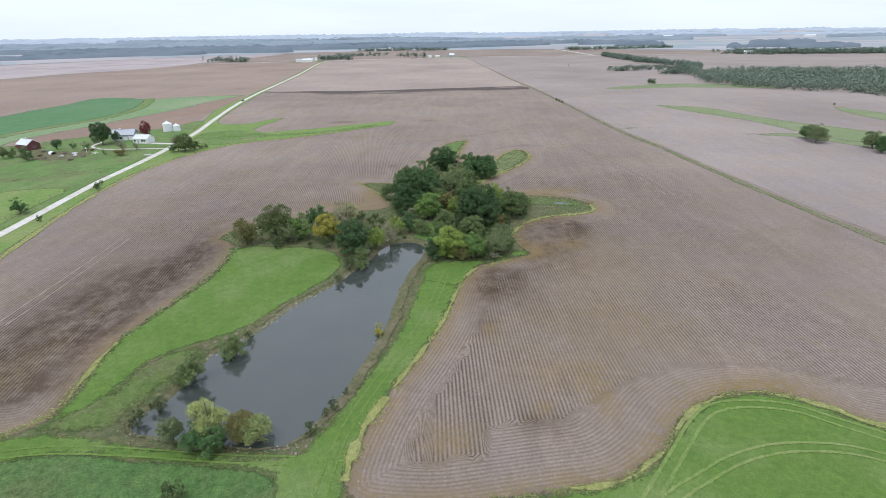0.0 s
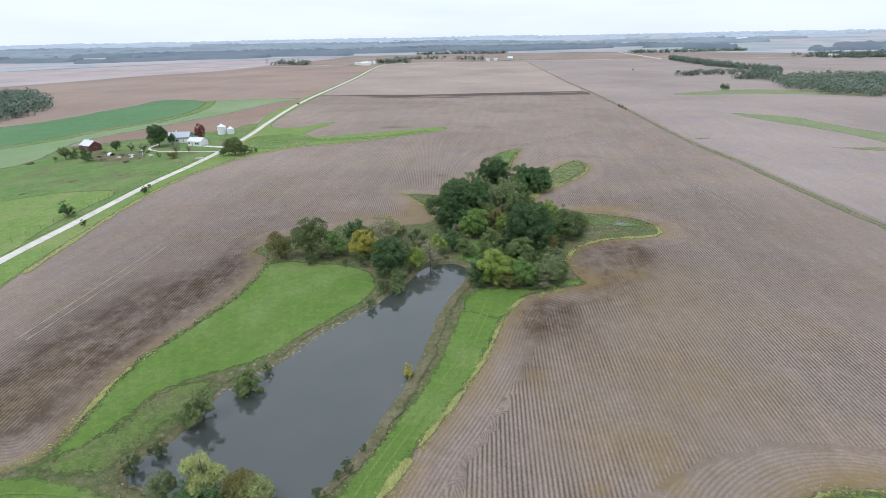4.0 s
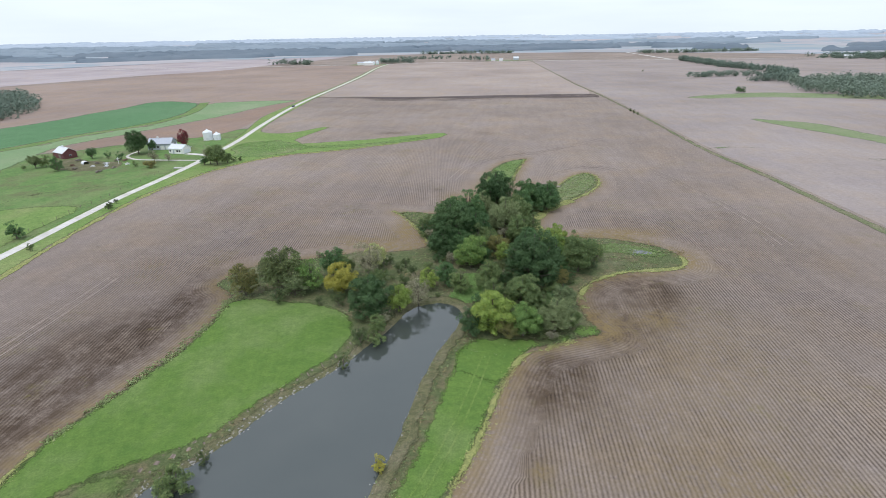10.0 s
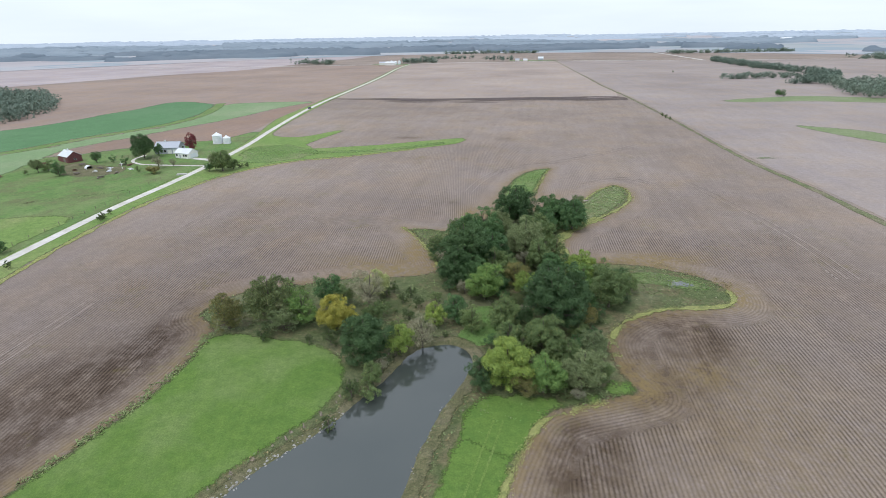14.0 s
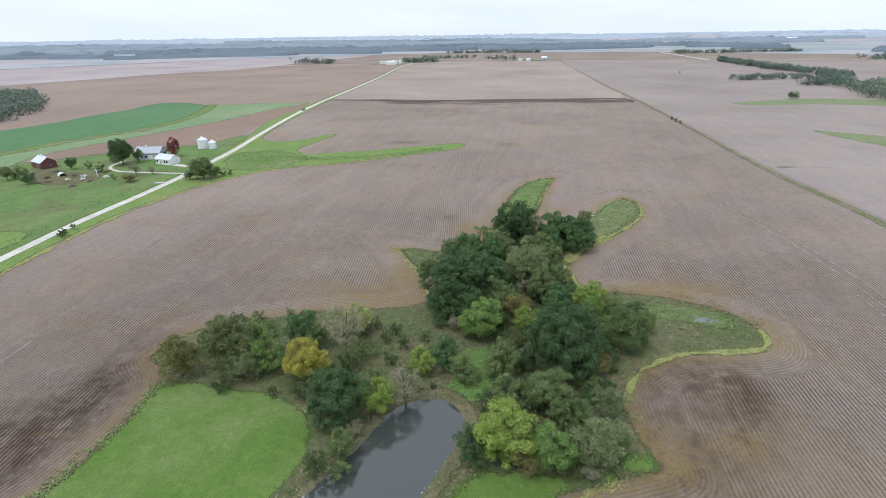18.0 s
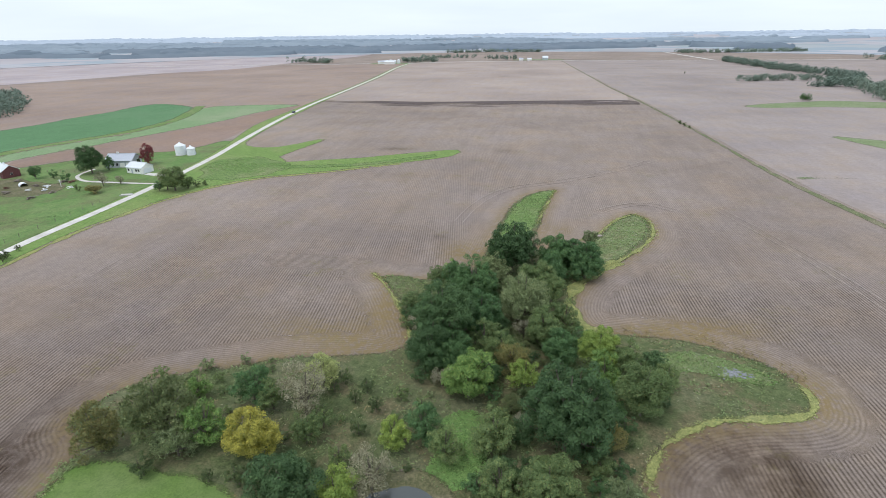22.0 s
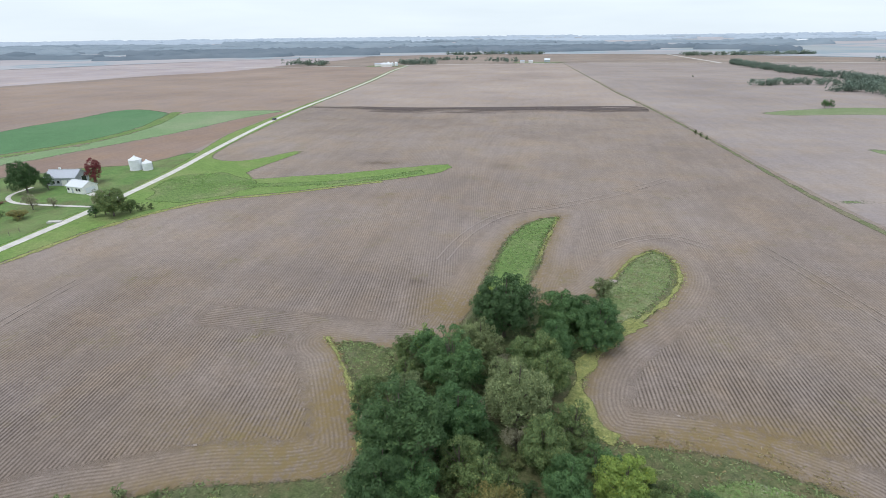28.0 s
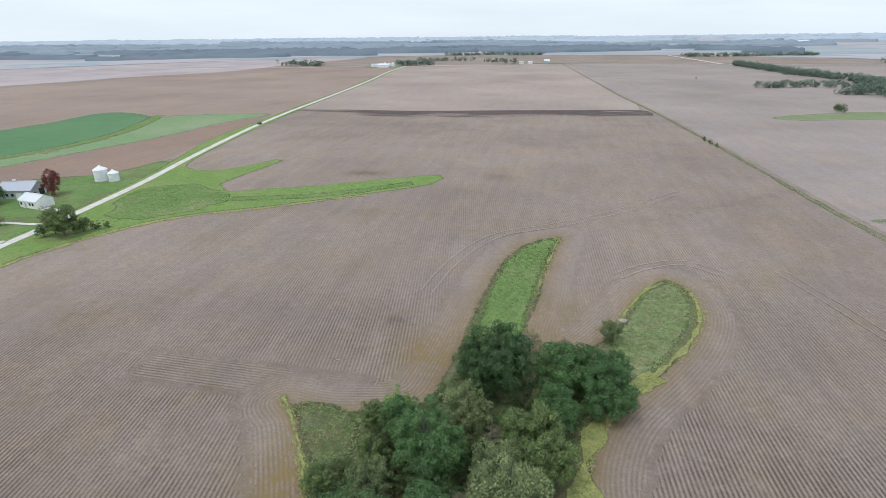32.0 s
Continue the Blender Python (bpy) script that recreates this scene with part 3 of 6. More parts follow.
def build_ground():
    gx = axis_lines((-100, 80), (-260, 260), (-4700, 4700), (1.6, 5.0))
    gy = axis_lines((42, 330), (-60, 640), (-4500, 4850), (1.6, 5.0))
    X, Y = np.meshgrid(gx, gy)
    x, y = X.ravel(), Y.ravel()
    z = height(x, y)
    w, h = len(gx), len(gy)
    i = np.arange(h - 1)[:, None] * w + np.arange(w - 1)[None]
    faces = np.stack([i, i + 1, i + w + 1, i + w], -1).reshape(-1, 4)
    ob = mesh_object("ground", np.stack([x, y, z], 1), faces, M["stubble"], smooth=True)
    # row coordinate: along the field edge on the headlands, straight across the rest
    q = np.stack([x, y], 1)
    s = signed(q, GRASS, 40.0)
    def along(turn):
        return x * math.cos(turn) + y * math.sin(turn)
    east = (x > -5) & (y < 311 + (x - 7) * 0.7)
    straight = np.where(east, along(radians(3.0)), along(radians(9.0)))
    head = HEADLAND + 6 * ss(90, 70, y) * (x > 5)
    row = np.where((s > 0) & (s < head), s, straight)
    # turn rows along the edge of the upper field
    row = np.where((s >= head) & (y > 222) & (y < 231) & (x < -30) & (x > -78), y, row)
    # damp dark soil and weedy spots: x, y, reach across, reach along, strength
    damp, weed = np.zeros(len(x)), np.zeros(len(x))
    for a, b, u, v, k in DAMP:
        damp += k * np.exp(-((x - a) / u) ** 2 - ((y - b) / v) ** 2)
    weed += 0.75 * np.where(s > -1, np.exp(-(s / 3.0) ** 2), 0)
    for a, b, u, v, k in WEEDY:
        weed += k * np.exp(-((x - a) / u) ** 2 - ((y - b) / v) ** 2)
    fade = (1 - 0.6 * ss(215, 290, y)) * (1 - 0.7 * ss(300, 420, y)) * (1 - 0.8 * ss(70, 125, x)) * (1 - 0.75 * ss(-100, -140, x))
    fade = fade * np.where((s > 0) & (s < head), 0.55, 1.0)
    for nm, val in (("damp", damp), ("weed", weed), ("rowfade", fade)):
        a = ob.data.attributes.new(nm, "FLOAT", "POINT")
        a.data.foreach_set("value", np.clip(val, 0, 1).astype(np.float32))
    at = ob.data.attributes.new("row", "FLOAT", "POINT")
    at.data.foreach_set("value", row.astype(np.float32))
    tagged(ob, "harvested soybean ground with pale stubble rows, reaching the horizon", "ground", kind="structure")
    return ob


ground = build_ground()


def sheet(name, outline, material, lift, label, step=3.0, category="grass", kind="structure"):
    """A patch of ground cover draped over the land inside an outline."""
    from mathutils import geometry
    o = np.asarray(outline, float)
    lo, hi = o.min(0), o.max(0)
    gx, gy = np.meshgrid(np.arange(lo[0], hi[0], step), np.arange(lo[1], hi[1], step))
    g = np.stack([gx.ravel(), gy.ravel()], 1)
    g = g[signed(g, o, step * 4) < -step * 0.4] if len(g) else g
    pts = [Vector(p) for p in np.concatenate([o, g])]
    n = len(o)
    v, e, f, *_ = geometry.delaunay_2d_cdt(pts, [(i, (i + 1) % n) for i in range(n)], [list(range(n))], 1, 1e-4)
    vx, vy = np.array([p.x for p in v]), np.array([p.y for p in v])
    ob = mesh_object(name, np.stack([vx, vy, height(vx, vy) + lift], 1), f, material, smooth=True)
    rim = np.maximum(-signed(np.stack([vx, vy], 1), o, 40.0), 0)
    at = ob.data.attributes.new("rim", "FLOAT", "POINT")
    at.data.foreach_set("value", np.clip(rim, 0, max(4.0, step * 1.5)).astype(np.float32))
    tagged(ob, label, category, kind=kind)
    return ob


def ribbon(line, width, step=4.0):
    """The outline of a strip along a line."""
    p = spline(line, step, False)
    t = np.gradient(p, axis=0)
    t /= np.linalg.norm(t, axis=1)[:, None]
    nrm = np.stack([-t[:, 1], t[:, 0]], 1)
    w = np.broadcast_to(np.asarray(width, float), (len(p),))[:, None] / 2
    return np.concatenate([p + nrm * w, (p - nrm * w)[::-1]])


def offset(line, by):
    """A closed outline moved outward by a distance."""
    t = np.roll(line, -1, 0) - np.roll(line, 1, 0)
    nrm = np.stack([-t[:, 1], t[:, 0]], 1) / np.linalg.norm(t, axis=1)[:, None]
    area = np.sum(line[:, 0] * np.roll(line[:, 1], -1) - line[:, 1] * np.roll(line[:, 0], -1))
    return line + nrm * (by if area < 0 else -by)


sheet("grass_draw", ragged(GRASS, 0.35, 1.0, 0.8), M["rough"], 0.03, "uncut grey-green grass of the draw round pond and trees", 1.7)

WEST_MOWN = spline([
    (-68.4, 147.5), (-68.6, 139), (-68.3, 126), (-70.4, 115.5), (-72.2, 107), (-74.6, 95.5), (-74.1, 88), (-72.6, 80.5), (-71.8, 75), (-71.8, 69.5),
    (-70.6, 70), (-68.2, 72.5), (-66.6, 78), (-65, 85), (-62.9, 90), (-58.4, 93.6), (-51.5, 98.8), (-47.2, 104.5), (-43.8, 112),
    (-40.5, 118.5), (-37, 124.5), (-34.8, 130), (-34.4, 137), (-38.4, 143.7), (-45, 147.7), (-56, 148.3)], 2.0)
sheet("mown_grass", ragged(offset(WEST_MOWN, 0.6), 0.4, 2.0), M["mown"], 0.06, "bright green mown grass beside the pond", 1.6)
M["thin_grass"] = grass_material("thin_uneven_grass", (0.128, 0.188, 0.058), (0.096, 0.150, 0.048), (0.162, 0.190, 0.085), 0.35, grain=0.5, dry=(0.150, 0.150, 0.085), fray=(3.0, 0.3))
sheet("bank_grass", ragged(spline([(-73, 66.5), (-71, 72), (-67, 78), (-65.5, 86), (-62.5, 91), (-56, 93.5), (-54.6, 88), (-56.4, 80), (-58.6, 74), (-60, 68), (-66, 65.6)], 2.0), 0.6, 7.0), M["thin_grass"], 0.05, "thin uneven green grass above the pond bank", 1.4)
EAST_MOWN = spline([
    (-8.5, 133), (-2, 134.5), (3.2, 132), (-0.4, 121), (-2.6, 110), (-5.7, 98.7), (-9.5, 88), (-13.2, 79), (-16, 70), (-17.4, 63), (-17.6, 55), (-17, 40),
    (-24, 40), (-26.5, 52), (-28.5, 58.5), (-36, 59.8), (-50, 60.8), (-62, 62), (-70, 60.8), (-84, 56), (-100, 50), (-104, 58), (-92, 62.5),
    (-78, 64.5), (-66, 65.4), (-50, 63), (-30, 61.6), (-25, 63.2), (-22.4, 69), (-19.6, 77), (-17.2, 84), (-14.4, 93), (-12.2, 102),
    (-11.2, 110), (-10.2, 120), (-8.8, 127)], 2.0)
sheet("mown_grass", ragged(offset(EAST_MOWN, 0.6), 0.4, 4.0), M["mown"], 0.06, "mown green lane along the pond and over the dam", 1.6)
SOUTH_MOWN = spline([
    (-6, 51.5), (5, 52.8), (14.3, 54.6), (24, 56.4), (31.4, 60.6), (36.2, 65.6), (41, 71), (47.4, 75.4), (55, 76.9), (60.6, 75.4),
    (65.6, 72.2), (69.5, 68.8), (76, 66.6), (86, 64), (118, 56.6), (145, 38), (145, -55), (-10, -55), (-12, 40)], 2.5)
sheet("mown_grass", ragged(offset(SOUTH_MOWN, 0.6), 0.3, 5.0), M["mown"], 0.06, "mown bright green grass at the field's corner", 5.0)
DAM = spline([(-105, 45), (-84, 55), (-70, 60), (-62, 61.2), (-50, 60), (-36, 59), (-29, 57.5), (-27, 52), (-25, 38), (-40, 20), (-100, 20)], 2.5)
sheet("dam_backslope", ragged(offset(DAM, 0.6), 0.4, 6.0), M["dam"], 0.06, "tall bluish green grass behind the dam", 4.0)
bank_outline = offset(POND, 1.7) * ss(64, 74, POND[:, 1:]) + offset(POND, 0.7) * (1 - ss(64, 74, POND[:, 1:]))
k = ss(-30, -18, POND[:, 0])[:, None]
bank_outline = bank_outline * (1 - k) + offset(POND, 2.7) * k
sheet("pond_bank", ragged(bank_outline, 0.7, 8.0, 0.5), M["bank"], 0.16, "weedy brown and green pond bank", 1.2, "bank")
lush = [
    spline([(-11.6, 250), (-12.6, 262), (-9.5, 288), (-3, 303), (5.2, 309.8), (3, 297), (1, 285), (-1.5, 265), (-3.4, 250)], 2.0),
    spline([(16, 251), (20.5, 262), (27, 276), (33.6, 283.2), (36.8, 279), (36.2, 267), (31, 255), (23.5, 243.5), (17, 240)], 2.0),
    spline([(24, 193), (33, 197), (43, 193.5), (47.5, 189), (42, 187.5), (33, 190), (26, 189)], 2.0),
    spline([(-42, 221.5), (-31, 222), (-27, 214), (-29.5, 206), (-34.5, 211)], 2.0),
    spline([(-9.5, 126), (-8.8, 133), (-7, 137.5), (0, 138.5), (9, 139.5), (15, 142), (19, 147), (22.5, 143.2), (18, 140), (9, 135.8), (4.4, 132), (1, 122), (-4, 123)], 2.0),
    spline([(-14.5, 155.6), (-9, 153.5), (-5.6, 158), (-6, 167), (-9, 171.5), (-14, 168.5), (-13.4, 161)], 2.0)]
for k, o in enumerate(lush):
    sheet("lush_grass", ragged(o, 0.6, 20.0 + k), M[("lush", "weedy", "weedy", "rough", "mown", "lush")[k]], 0.07, "patch of lush green weeds and grass in the draw", 3.0)

shore = offset(POND, 0.4)
pond = mesh_object("pond_water", [(x, y, WATER_Z) for x, y in shore], [list(range(len(POND)))], M["water"])
tagged(pond, "still murky grey-green pond water", "pond", kind="structure")

# road, verges and far fields
ROAD_LINE = [(-128, 0), (-138, 60), (-147, 115), (-151.5, 144), (-154.5, 168), (-159, 200), (-162, 224), (-163.6, 257), (-166, 289), (-171.6, 337), (-179, 375),
             (-187.3, 420), (-198.2, 482), (-208.6, 556), (-220, 660), (-242, 838), (-272, 1040), (-285, 1190)]
VERGE = spline([
    (-100, -20), (-117, 60), (-129, 105), (-136.7, 130), (-142.7, 155), (-149.7, 188.6), (-154, 225), (-152, 250), (-148, 271), (-138.7, 293),
    (-125, 309), (-106, 321), (-87, 334), (-70, 344.5), (-47.5, 361.5), (-44, 372), (-47, 378), (-71, 367), (-95, 353),
    (-114, 345), (-129, 337), (-137, 345), (-133, 372), (-130, 391), (-136, 390), (-150, 366), (-168, 366), (-178, 392), (-193, 485), (-205, 565), (-218, 670),
    (-238, 838), (-268, 1040), (-281, 1180), (-289, 1180), (-277, 1040), (-247, 838), (-226, 670), (-216, 570), (-206, 485), (-199, 425), (-184, 370), (-176, 335), (-170, 290), (-167, 250), (-164, 215), (-157, 160), (-148, 95), (-138, 40), (-128, -20)], 6.0)
LOT = [
    (-191.3, 381.6), (-196.8, 357.7), (-206, 347), (-221.3, 340.5), (-248.6, 316), (-258, 305), (-272, 296), (-290, 275), (-330, 230), (-420, 120),
    (-420, -60), (-200, -60), (-134, 40), (-147, 120), (-158, 220), (-162, 270), (-166, 310), (-175, 350), (-185, 388)]
sheet("farm_pasture", ragged(spline(LOT, 6.0), 1.2, 9.0, 0.1), M["pasture"], 0.05, "grazed green pasture round the farmyard", 9.0, "pasture")
sheet("roadside_grass", ragged(VERGE, 0.6, 10.0), M["verge"], 0.09, "bright green grass of road verge and waterway", 3.6)
road = sheet("road", ribbon(ROAD_LINE, 3.5, 6.0), M["gravel"], 0.16, "pale crushed limestone country road", 6.0, "road")
sheet("driveway", ribbon([(-167.5, 288.6), (-176, 288), (-190, 287.5), (-203, 287.6), (-212, 292), (-216, 298), (-216.5, 307)], 1.7, 2.0), M["gravel"], 0.17, "pale gravel farm driveway", 3.0, "driveway")
sheet("driveway", ribbon([(-168, 300), (-176, 301.5), (-184, 303)], 3.4, 2.0), M["gravel"], 0.17, "short gravel drive to the white garage", 3.0, "driveway")
DARK_LINE = spline([(-204, 564), (-150, 567), (-80, 581), (10, 597), (73, 604), (78, 570), (70, 535), (12, 522), (-70, 505), (-140, 500), (-192, 520)], 8.0)
TAN = spline([(-206, 570), (-213, 640), (-236, 838), (-266, 1040), (-280, 1190), (-190, 1250), (10, 1290), (30, 1230), (62, 800), (72, 606), (10, 598), (-80, 582), (-150, 568)], 12.0)
sheet("tan_field", TAN, M["tan_field"], 0.05, "tan cut field beyond the dark strip", 20.0, "field")
strip = sheet("dark_strip", DARK_LINE, M["damp_streaks"], 0.09, "dark damp streaks of bare soil across the field", 6.0, "field")
co = np.array([tuple(v.co) for v in strip.data.vertices])
near_edge = 1 - ss(2, 62, line_dist(co[:, :2], np.array([(-205, 566.0), (-150, 568), (-80, 582), (10, 598), (74, 606)])))
near_edge *= 0.55 + 0.45 * ss(-190, -130, co[:, 0])
strip.data.attributes.new("damp", "FLOAT", "POINT").data.foreach_set("value", near_edge.astype(np.float32))
WEST_FIELD = spline([(-200, 428), (-193, 385), (-200, 352), (-222, 342), (-255, 312), (-276, 300), (-300, 280), (-420, 130), (-700, 100), (-760, 500), (-640, 800), (-600, 1080), (-380, 1140),
                     (-290, 1175), (-276, 1040), (-250, 850), (-226, 680), (-215, 575), (-207, 490)], 14.0)
sheet("brown_field", WEST_FIELD, M["brown_field"], 0.04, "brown harvested field west of the road", 20.0, "field")
EAST_FIELD = spline([(154, 60), (140, 130), (129, 200), (124, 240), (118, 287), (109, 333), (103, 385), (96, 467), (86, 595), (72, 720), (62, 850), (28, 1285), (330, 1290), (640, 1300), (1500, 1310), (1600, 300), (700, 0)], 14.0)
sheet("mauve_field", EAST_FIELD, M["mauve_field"], 0.03, "pale mauve-grey stubble east of the fence row", 22.0, "field")
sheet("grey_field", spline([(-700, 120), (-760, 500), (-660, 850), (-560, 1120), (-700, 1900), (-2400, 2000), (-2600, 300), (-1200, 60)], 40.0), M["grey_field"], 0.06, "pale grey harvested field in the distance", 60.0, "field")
HAY = spline([(-410, 320), (-376, 372), (-364, 408), (-363, 440), (-358, 470), (-362, 512), (-348, 526), (-310, 512), (-299, 500), (-284, 468), (-276, 442), (-273, 410), (-280, 380), (-296, 348), (-312, 300), (-360, 240)], 8.0)
sheet("hay_field", HAY, M["hay"], 0.08, "dark green hay field on the far slope", 12.0, "field")
HAY_PALE = spline([(-350, 236), (-304, 300), (-289, 346), (-274, 380), (-267, 410), (-270, 440), (-278, 466), (-292, 500), (-290, 514), (-250, 530), (-214, 534), (-221, 508), (-228, 480), (-231, 448), (-240, 410), (-250, 384), (-261, 352), (-268, 336), (-275, 315), (-268, 288), (-259, 264), (-258, 250), (-300, 190), (-400, 180)], 8.0)
LOWER_BROWN = spline([(-214, 532), (-221, 508), (-228, 480), (-231, 448), (-240, 410), (-250, 384), (-261, 352), (-268, 336), (-274, 314), (-262, 303), (-250, 316), (-222, 340), (-206, 346), (-197, 356), (-192, 382), (-200, 425), (-207, 485)], 6.0)
sheet("brown_field", LOWER_BROWN, M["red_brown_field"], 0.07, "reddish brown harvested strip above the farmyard", 10.0, "field")
sheet("pale_hay_field", HAY_PALE, M["hay_pale"], 0.08, "pale green strip of hay along the slope", 12.0, "field")
FENCE_LINE = [(150, 60), (136, 130), (125, 200), (120, 240), (114, 287), (105, 333), (99, 385), (92.4, 467), (82, 595), (68, 720), (58, 850), (22, 1310)]
sheet("fence_row", ragged(ribbon(FENCE_LINE, 2.8 + 1.2 * ss(420, 250, np.linspace(60, 1310, len(spline(FENCE_LINE, 5.0, False)))), 5.0), 0.9, 12.0), M["fence_grass"], 0.06, "narrow grassy fence row between the fields", 1.6)
for k, o in enumerate([
        [(164, 442), (180, 436), (202, 421), (215, 386), (233, 356), (249, 336), (280, 300), (270, 285), (233, 290), (222, 305), (212, 330), (203, 363), (186, 393), (174, 414)],
        [(172, 321), (190, 323), (207, 322), (223, 306), (240, 280), (232, 270), (214, 296), (200, 312)],
        [(160, 575), (176, 563), (234, 573), (330, 560), (340, 585), (256, 616), (200, 600)],
        [(106, 339), (122, 343), (138, 345.5), (124, 347), (108, 343)],
        [(297, 422), (307, 405), (330, 350), (300, 345), (288, 386)]]):
    sheet("waterway_grass", ragged(spline(o, 6.0), 0.8, 30.0 + k), M["waterway"], 0.07, "green grass waterway across the stubble", 4.0)
sheet("cross_road", ribbon([(-900, 1060), (-600, 1110), (-285, 1190), (26, 1300), (336, 1300), (640, 1310), (1500, 1330)], 7.0, 30.0), M["gravel"], 0.3, "pale gravel crossroad in the distance", 20.0, "road")
sheet("cross_road", ribbon([(330, 1300), (318, 1700), (300, 2160), (280, 2600)], 8.0, 30.0), M["gravel"], 0.3, "pale distant gravel road", 20.0, "road")


# yellow foxtail margins along the field edges
def margin(points, width, seed):
    along = spline(points, 1.0, False)
    uneven = np.array([width * max(0.25, 1.15 + 1.3 * noise.noise((x * 0.16, y * 0.16, seed))) for x, y in along])
    sheet("foxtail_margin", ragged(ribbon(points, uneven, 1.0), 0.55, seed, 0.5), M["foxtail"], 0.10, "yellow-green foxtail margin along the stubble", 0.45)


margin([(51.2, 188), (51.6, 184.5), (49.8, 180.9), (45.4, 178.6), (35, 176.3), (27.2, 172.3), (22, 166.4), (19.4, 160.5)], 1.5, 41.0)
margin([(38.4, 279), (38.4, 270), (36, 261), (31.5, 252.5), (24.2, 242.6), (14.7, 230)], 1.3, 42.0)
margin([(24.0, 242.4), (14.2, 230), (9.8, 219.5), (9.0, 210.5), (11.4, 204.6), (15, 202.4)], 3.4, 52.0)
margin([(20, 263.5), (26.4, 276.5), (30.5, 281.3), (33.8, 284.4)], 0.9, 43.0)
margin([(9, 134.6), (4.4, 131.4), (0.3, 121), (-1.9, 110), (-5, 98.9), (-8.8, 88.2), (-12.5, 79.2)], 1.0, 44.0)
margin([(-13.4, 77), (-15.8, 70), (-17.1, 63), (-17.4, 57)], 2.0, 45.0)
margin([(14.3, 55.4), (24, 57.2), (31, 61.4), (35.6, 66.2), (40.4, 71.6), (47.2, 76.1), (55, 77.6), (61, 76)], 1.0, 46.0)
margin([(61, 76.3), (66.4, 73), (70, 69.8), (78, 67)], 1.2, 47.0)
margin([(-73.5, 70), (-73.2, 75), (-74.1, 80.5), (-75.2, 88), (-75.4, 94)], 1.1, 48.0)
margin([(-45, 223.2), (-40.4, 217.5), (-35.4, 210.4), (-30.2, 201.6), (-26.2, 193)], 0.9, 49.0)
margin([(5.8, 309.8), (4.2, 299), (2.2, 287), (-0.6, 270)], 0.8, 50.0)
margin([(-136, 130), (-142, 155), (-149, 188.6), (-153.2, 225), (-151.4, 250), (-147.5, 270.6), (-138.2, 292.3), (-124.6, 308), (-105.6, 320), (-86.6, 333), (-70, 343.5)], 1.8, 51.0)

# grass between the hay fields, rough core of the waterway
sheet("grass_strip", ragged(ribbon([(-355, 238), (-308, 300), (-292, 348), (-277, 380), (-270, 410), (-273, 442), (-281, 467), (-295, 500), (-303, 514)], 9, 4.0), 2.5, 61.0, 0.1), M["lush"], 0.12, "dark weedy strip between the hay fields", 3.0)
sheet("weed_patch", ragged(spline([(-166, 322), (-158, 306), (-146, 297), (-135, 306), (-122, 320), (-126, 332), (-146, 342), (-160, 336)], 3.0), 5.0, 62.0, 0.12), M["lush"], 0.13, "rough dark weeds in the waterway", 4.0)
sheet("weed_patch", ragged(ribbon([(-126, 327), (-104, 334), (-80, 345), (-56, 363)], 6.5, 4.0), 1.0, 63.0, 0.3), M["lush"], 0.14, "lush weeds along the waterway", 4.0)
# pale bare soil spots and wheel lines in the stubble
M["bare_soil"] = stubble_material("bare_pale_soil", (0.40, 0.34, 0.30), (0.31, 0.262, 0.23), (0.31, 0.262, 0.23), False, fray=(0.45, 0.9))
for k, (x, y, l, w, turn) in enumerate([(81.6, 203, 22, 0.9, 94), (27, 210, 5, 0.7, -12), (-54, 188, 4, 0.7, 10), (-39.4, 236, 4, 0.8, 0), (76.7, 277, 9, 0.8, 95), (20, 262, 3, 2.0, 30), (-1, 251, 3, 1.5, 0)]):
    c, s_ = math.cos(radians(turn)), math.sin(radians(turn))
    o = [(x + a * l / 2 * c - b * w / 2 * s_, y + a * l / 2 * s_ + b * w / 2 * c) for a, b in ((-1, 0), (-0.5, -0.8), (0.3, -1), (1, 0), (0.5, 0.9), (-0.4, 0.8))]
    sheet("bare_soil", ragged(spline(o, 0.5), 0.4, 70.0 + k, 0.9), M["bare_soil"], 0.10, "pale bare soil spot in the field", 0.4, "soil")
M["wheel_line"] = stubble_material("pressed_stubble", (0.352, 0.298, 0.264), (0.292, 0.244, 0.213), (0.28, 0.235, 0.205), False)
for k, (line, gauge, w, m) in enumerate([
        ([(-107, 100), (-107.5, 114), (-109, 141), (-110, 155)], 2.6, 0.35, "wheel_line"), ([(-121, 205), (-122, 220), (-122.6, 236)], 2.4, 0.35, "wheel_line"),
        ([(-28, 268), (-24.6, 286), (-18.4, 302), (-10.3, 312), (6, 322), (28, 340), (54, 367)], 3.2, 0.5, "wheel_line"),
        ([(21, 285), (28, 291.5), (37.7, 296.8), (44, 295.5), (51, 290)], 3.0, 0.45, "wheel_line"), ([(86, 200), (84, 225), (79, 250), (72, 275), (65, 296)], 3.0, 0.4, "wheel_line")]):
    p = spline(line, 3.0, False)
    t = np.gradient(p, axis=0)
    nrm = np.stack([-t[:, 1], t[:, 0]], 1) / np.linalg.norm(t, axis=1)[:, None]
    for side in (-0.5, 0.5):
        sheet("wheel_line", ragged(ribbon(p + nrm * gauge * side, w, 3.0), 0.25, 80.0 + k, 0.6), M[m], 0.10, "faint wheel line through the stubble", 3.0, "track")

